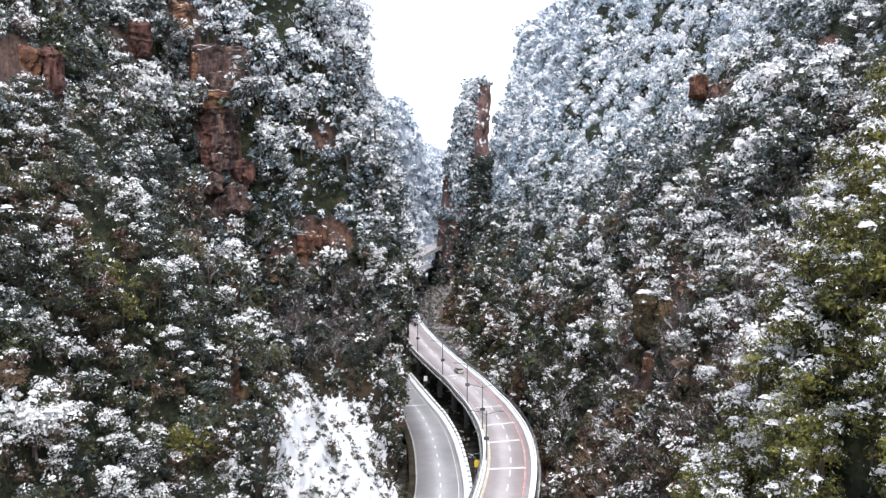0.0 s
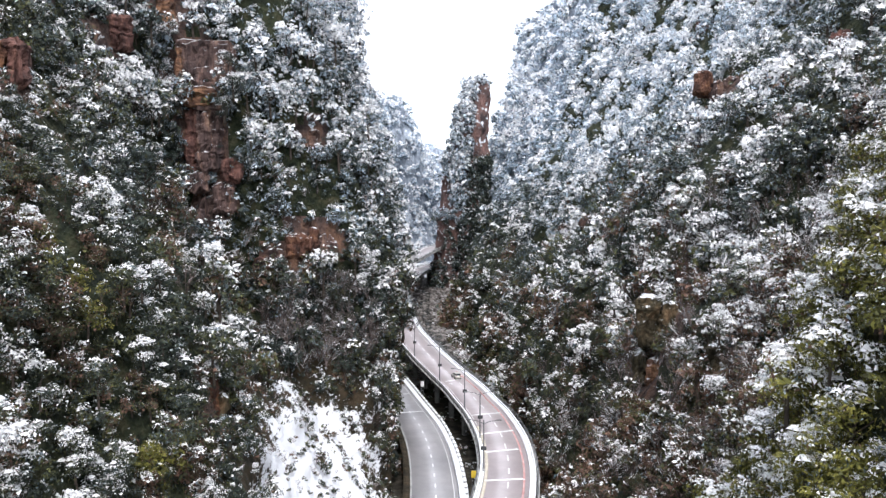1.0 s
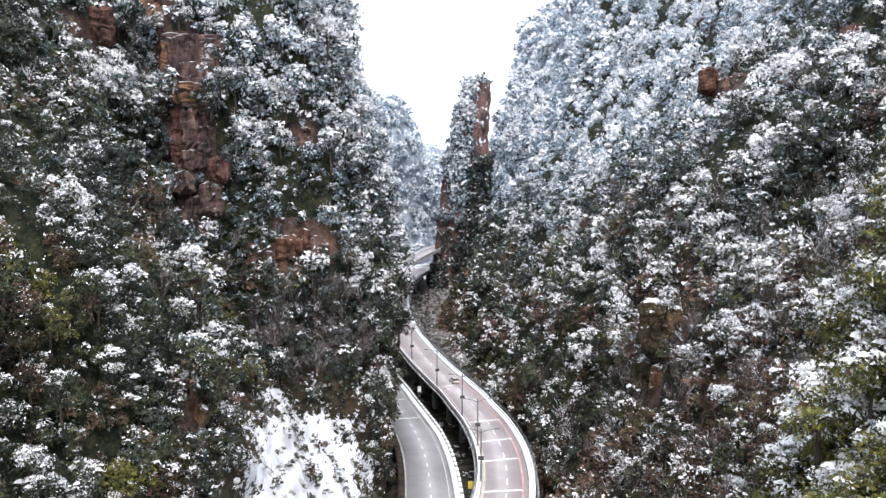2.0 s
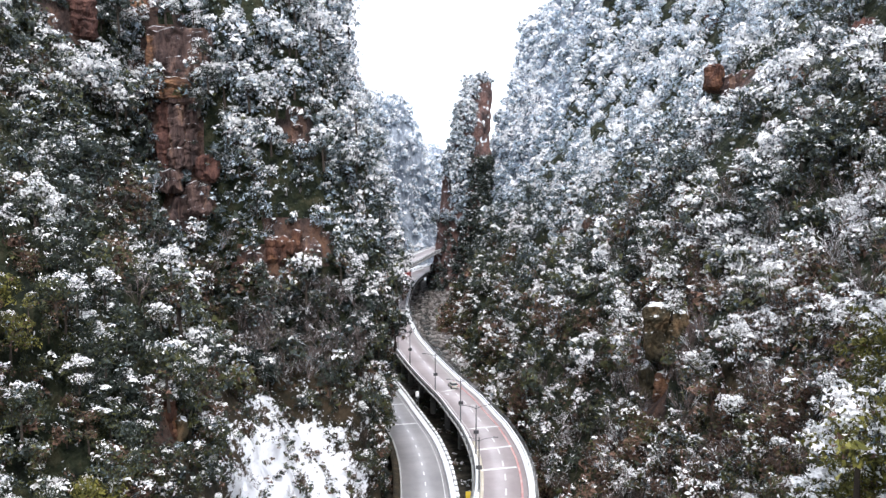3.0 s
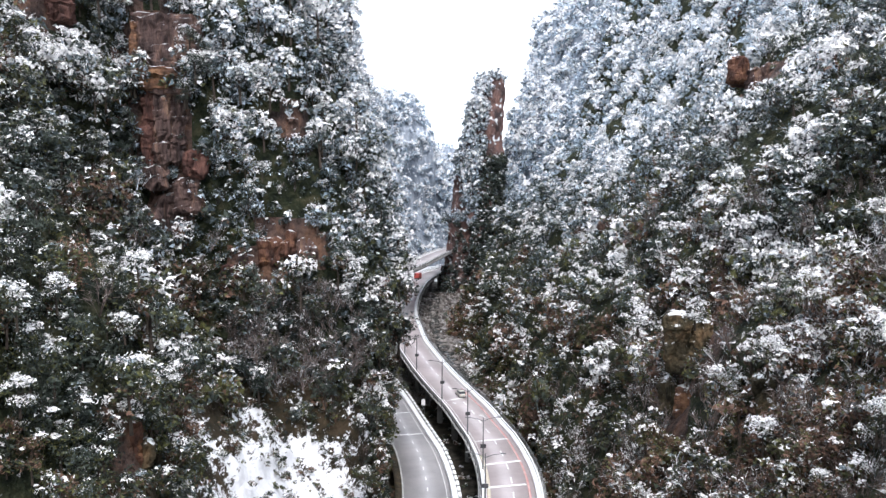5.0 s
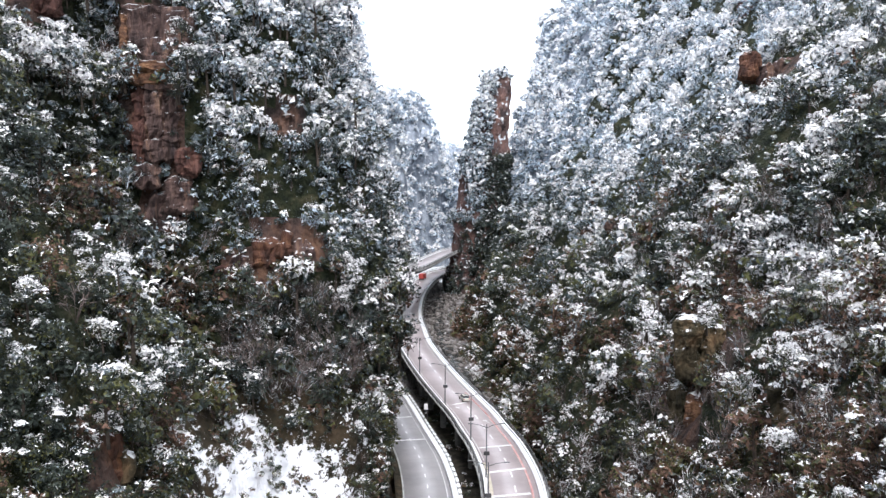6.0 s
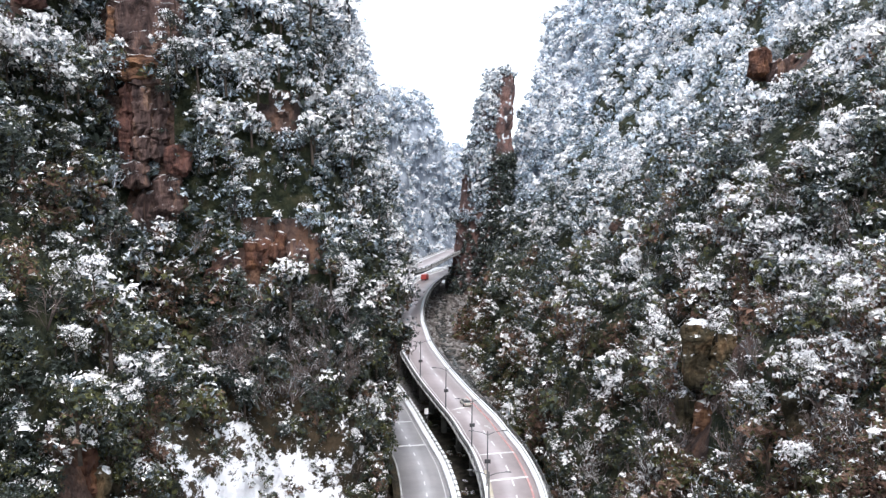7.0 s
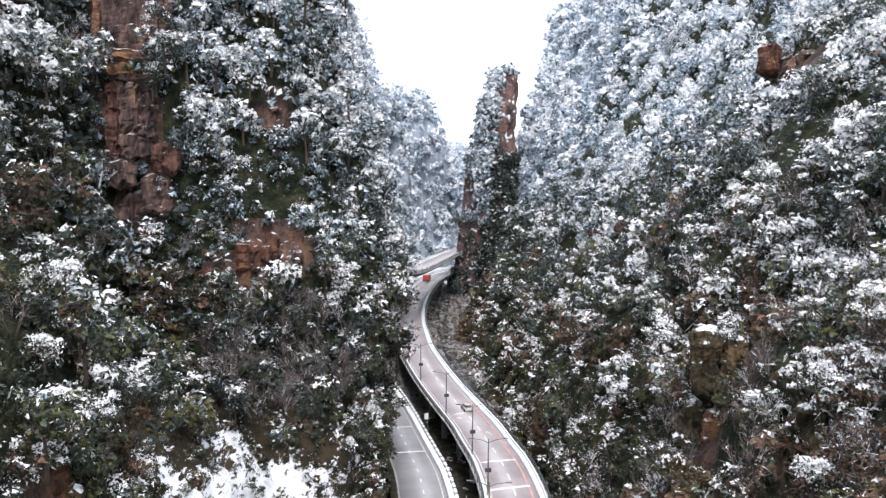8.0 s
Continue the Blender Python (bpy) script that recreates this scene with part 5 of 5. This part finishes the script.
# ---- vehicles ----
def car(paint, place, turn, label):
    ob = empty("car", place, turn)
    glass = MATS_CAR["glass"]
    bm = bmesh.new()
    prof = [(-2.2, 0.35), (-2.2, 0.85), (-1.9, 0.98), (1.0, 0.98), (2.05, 0.8), (2.2, 0.6), (2.2, 0.35)]
    left = [bm.verts.new((-0.9, y, z)) for y, z in prof]
    right = [bm.verts.new((0.9, y, z)) for y, z in prof]
    bm.faces.new(left)
    bm.faces.new(right[::-1])
    for i in range(len(prof)):
        j = (i + 1) % len(prof)
        bm.faces.new((left[i], right[i], right[j], left[j]))
    bmesh.ops.recalc_face_normals(bm, faces=bm.faces)
    bmesh.ops.bevel(bm, geom=bm.edges[:], offset=0.06, segments=2, affect="EDGES")
    part("body", bm, paint, ob)
    bm = bmesh.new()
    cab = [(-1.9, 0.97), (-1.45, 1.45), (0.35, 1.47), (1.1, 0.97)]
    lo = [bm.verts.new((-0.84 if z < 1.2 else -0.68, y, z)) for y, z in cab]
    hi = [bm.verts.new((0.84 if z < 1.2 else 0.68, y, z)) for y, z in cab]
    bm.faces.new(lo)
    bm.faces.new(hi[::-1])
    for i in range(4):
        j = (i + 1) % 4
        bm.faces.new((lo[i], hi[i], hi[j], lo[j]))
    bmesh.ops.recalc_face_normals(bm, faces=bm.faces)
    part("window_band", bm, glass, ob, "dark car windows")
    part("roof", box(bmesh.new(), (1.34, 1.8, 0.06), (0, -0.55, 1.49), 0.02), paint, ob)
    for sx in (-0.82, 0.82):
        for sy in (-1.4, 1.35):
            w = part("wheel", rod(bmesh.new(), (sx - 0.1, sy, 0.33), (sx + 0.1, sy, 0.33), 0.33, 0.33, 14), MATS_CAR["tyre"], ob)
            part("rim", rod(bmesh.new(), (sx - 0.11, sy, 0.33), (sx + 0.11, sy, 0.33), 0.2, 0.2, 10), METAL, w)
        part("tail_light", box(bmesh.new(), (0.3, 0.06, 0.14), (sx * 0.8, -2.2, 0.8)), MATS_CAR["red"], ob, "red tail light")
        part("headlight", box(bmesh.new(), (0.3, 0.06, 0.12), (sx * 0.8, 2.17, 0.66)), PAINT, ob, "clear headlight")
    return tagged(ob, label, "car")


MATS_CAR = {"glass": material("tinted_glass", [(0.02, 0.022, 0.025), (0.03, 0.032, 0.035)], 1.0, 0.1, spec=0.5), "tyre": material("rubber", [(0.02, 0.02, 0.02), (0.03, 0.03, 0.03)], 2.0, 0.9),
            "red": material("red_lamp_glass", [(0.35, 0.02, 0.02), (0.4, 0.03, 0.03)], 1.0, 0.3), "white": material("silver_car_paint", [(0.5, 0.49, 0.44), (0.56, 0.55, 0.5)], 0.5, 0.3, spec=0.5),
            "truck": material("red_truck_paint", [(0.4, 0.06, 0.05), (0.5, 0.09, 0.08)], 0.5, 0.4, spec=0.5)}
k = np.argmin(abs(UPPER[:, 1] - 232))
n = normals_of(UPPER)[k]
car(MATS_CAR["white"], (UPPER[k, 0] + n[0] * 1.0, UPPER[k, 1] + n[1] * 1.0, deck_z(UPPER[k, 1] + n[1])), math.degrees(math.atan2(n[1], n[0])), "small silver hatchback driving on the bridge")


def truck(place, turn):
    ob = empty("truck", place, turn)
    part("cargo_box", box(bmesh.new(), (2.4, 5.6, 2.3), (0, -1.0, 2.05), 0.06), MATS_CAR["truck"], ob, "red cargo box")
    cab = part("cab", box(bmesh.new(), (2.3, 1.9, 2.0), (0, 2.85, 1.6), 0.18), MATS_CAR["truck"], ob)
    part("windscreen", box(bmesh.new(), (2.0, 0.06, 0.8), (0, 3.8, 2.0)), MATS_CAR["glass"], cab, "dark windscreen")
    part("chassis", box(bmesh.new(), (1.2, 7.2, 0.3), (0, 0.1, 0.72)), DARK_METAL, ob)
    for sx in (-0.95, 0.95):
        for sy in (-2.6, 2.7):
            part("wheel", rod(bmesh.new(), (sx - 0.15, sy, 0.48), (sx + 0.15, sy, 0.48), 0.48, 0.48, 14), MATS_CAR["tyre"], ob)
    return tagged(ob, "small red box truck on the far bend of the bridge", "truck")


def beside(line, y, side, away=0.0):
    k = np.argmin(abs(line[:, 1] - y))
    n = normals_of(line)[k]
    return (line[k, 0] + n[0] * side, line[k, 1] + n[1] * side, line[k, 2] + 0.02), math.degrees(math.atan2(n[1], n[0]))


p, a = beside(UPPER, 436, -1.8)
truck(p, a)


# ---- signs ----
def sign(name, place, turn, width, height, low, mat, label):
    ob = empty(name, place, turn)
    for x in (-0.32 * width, 0.32 * width):
        part("post", rod(bmesh.new(), (x, 0, 0), (x, 0, low + height), 0.05, 0.05, 8), METAL, ob)
    panel = part("panel", box(bmesh.new(), (width, 0.06, height), (0, -0.07, low + height / 2), 0.02), mat, ob)
    part("frame", box(bmesh.new(), (width + 0.08, 0.04, 0.06), (0, -0.07, low + height), 0.01), METAL, panel)
    return tagged(ob, label, "sign")


YELLOW = material("yellow_sign_paint", [(0.5, 0.36, 0.03), (0.62, 0.45, 0.05)], 1.0, 0.5)
p, a = beside(LOWER, 163.5, 7.5)
sign("road_sign", (p[0], p[1], -10.7), a, 1.0, 1.5, 6.9, YELLOW, "yellow rectangular road sign on two tall grey posts")
p, a = beside(LOWER, 232.0, 6.1)
sign("road_sign", p, a, 1.0, 1.5, 3.4, PAINT, "white rectangular road sign below the bridge")
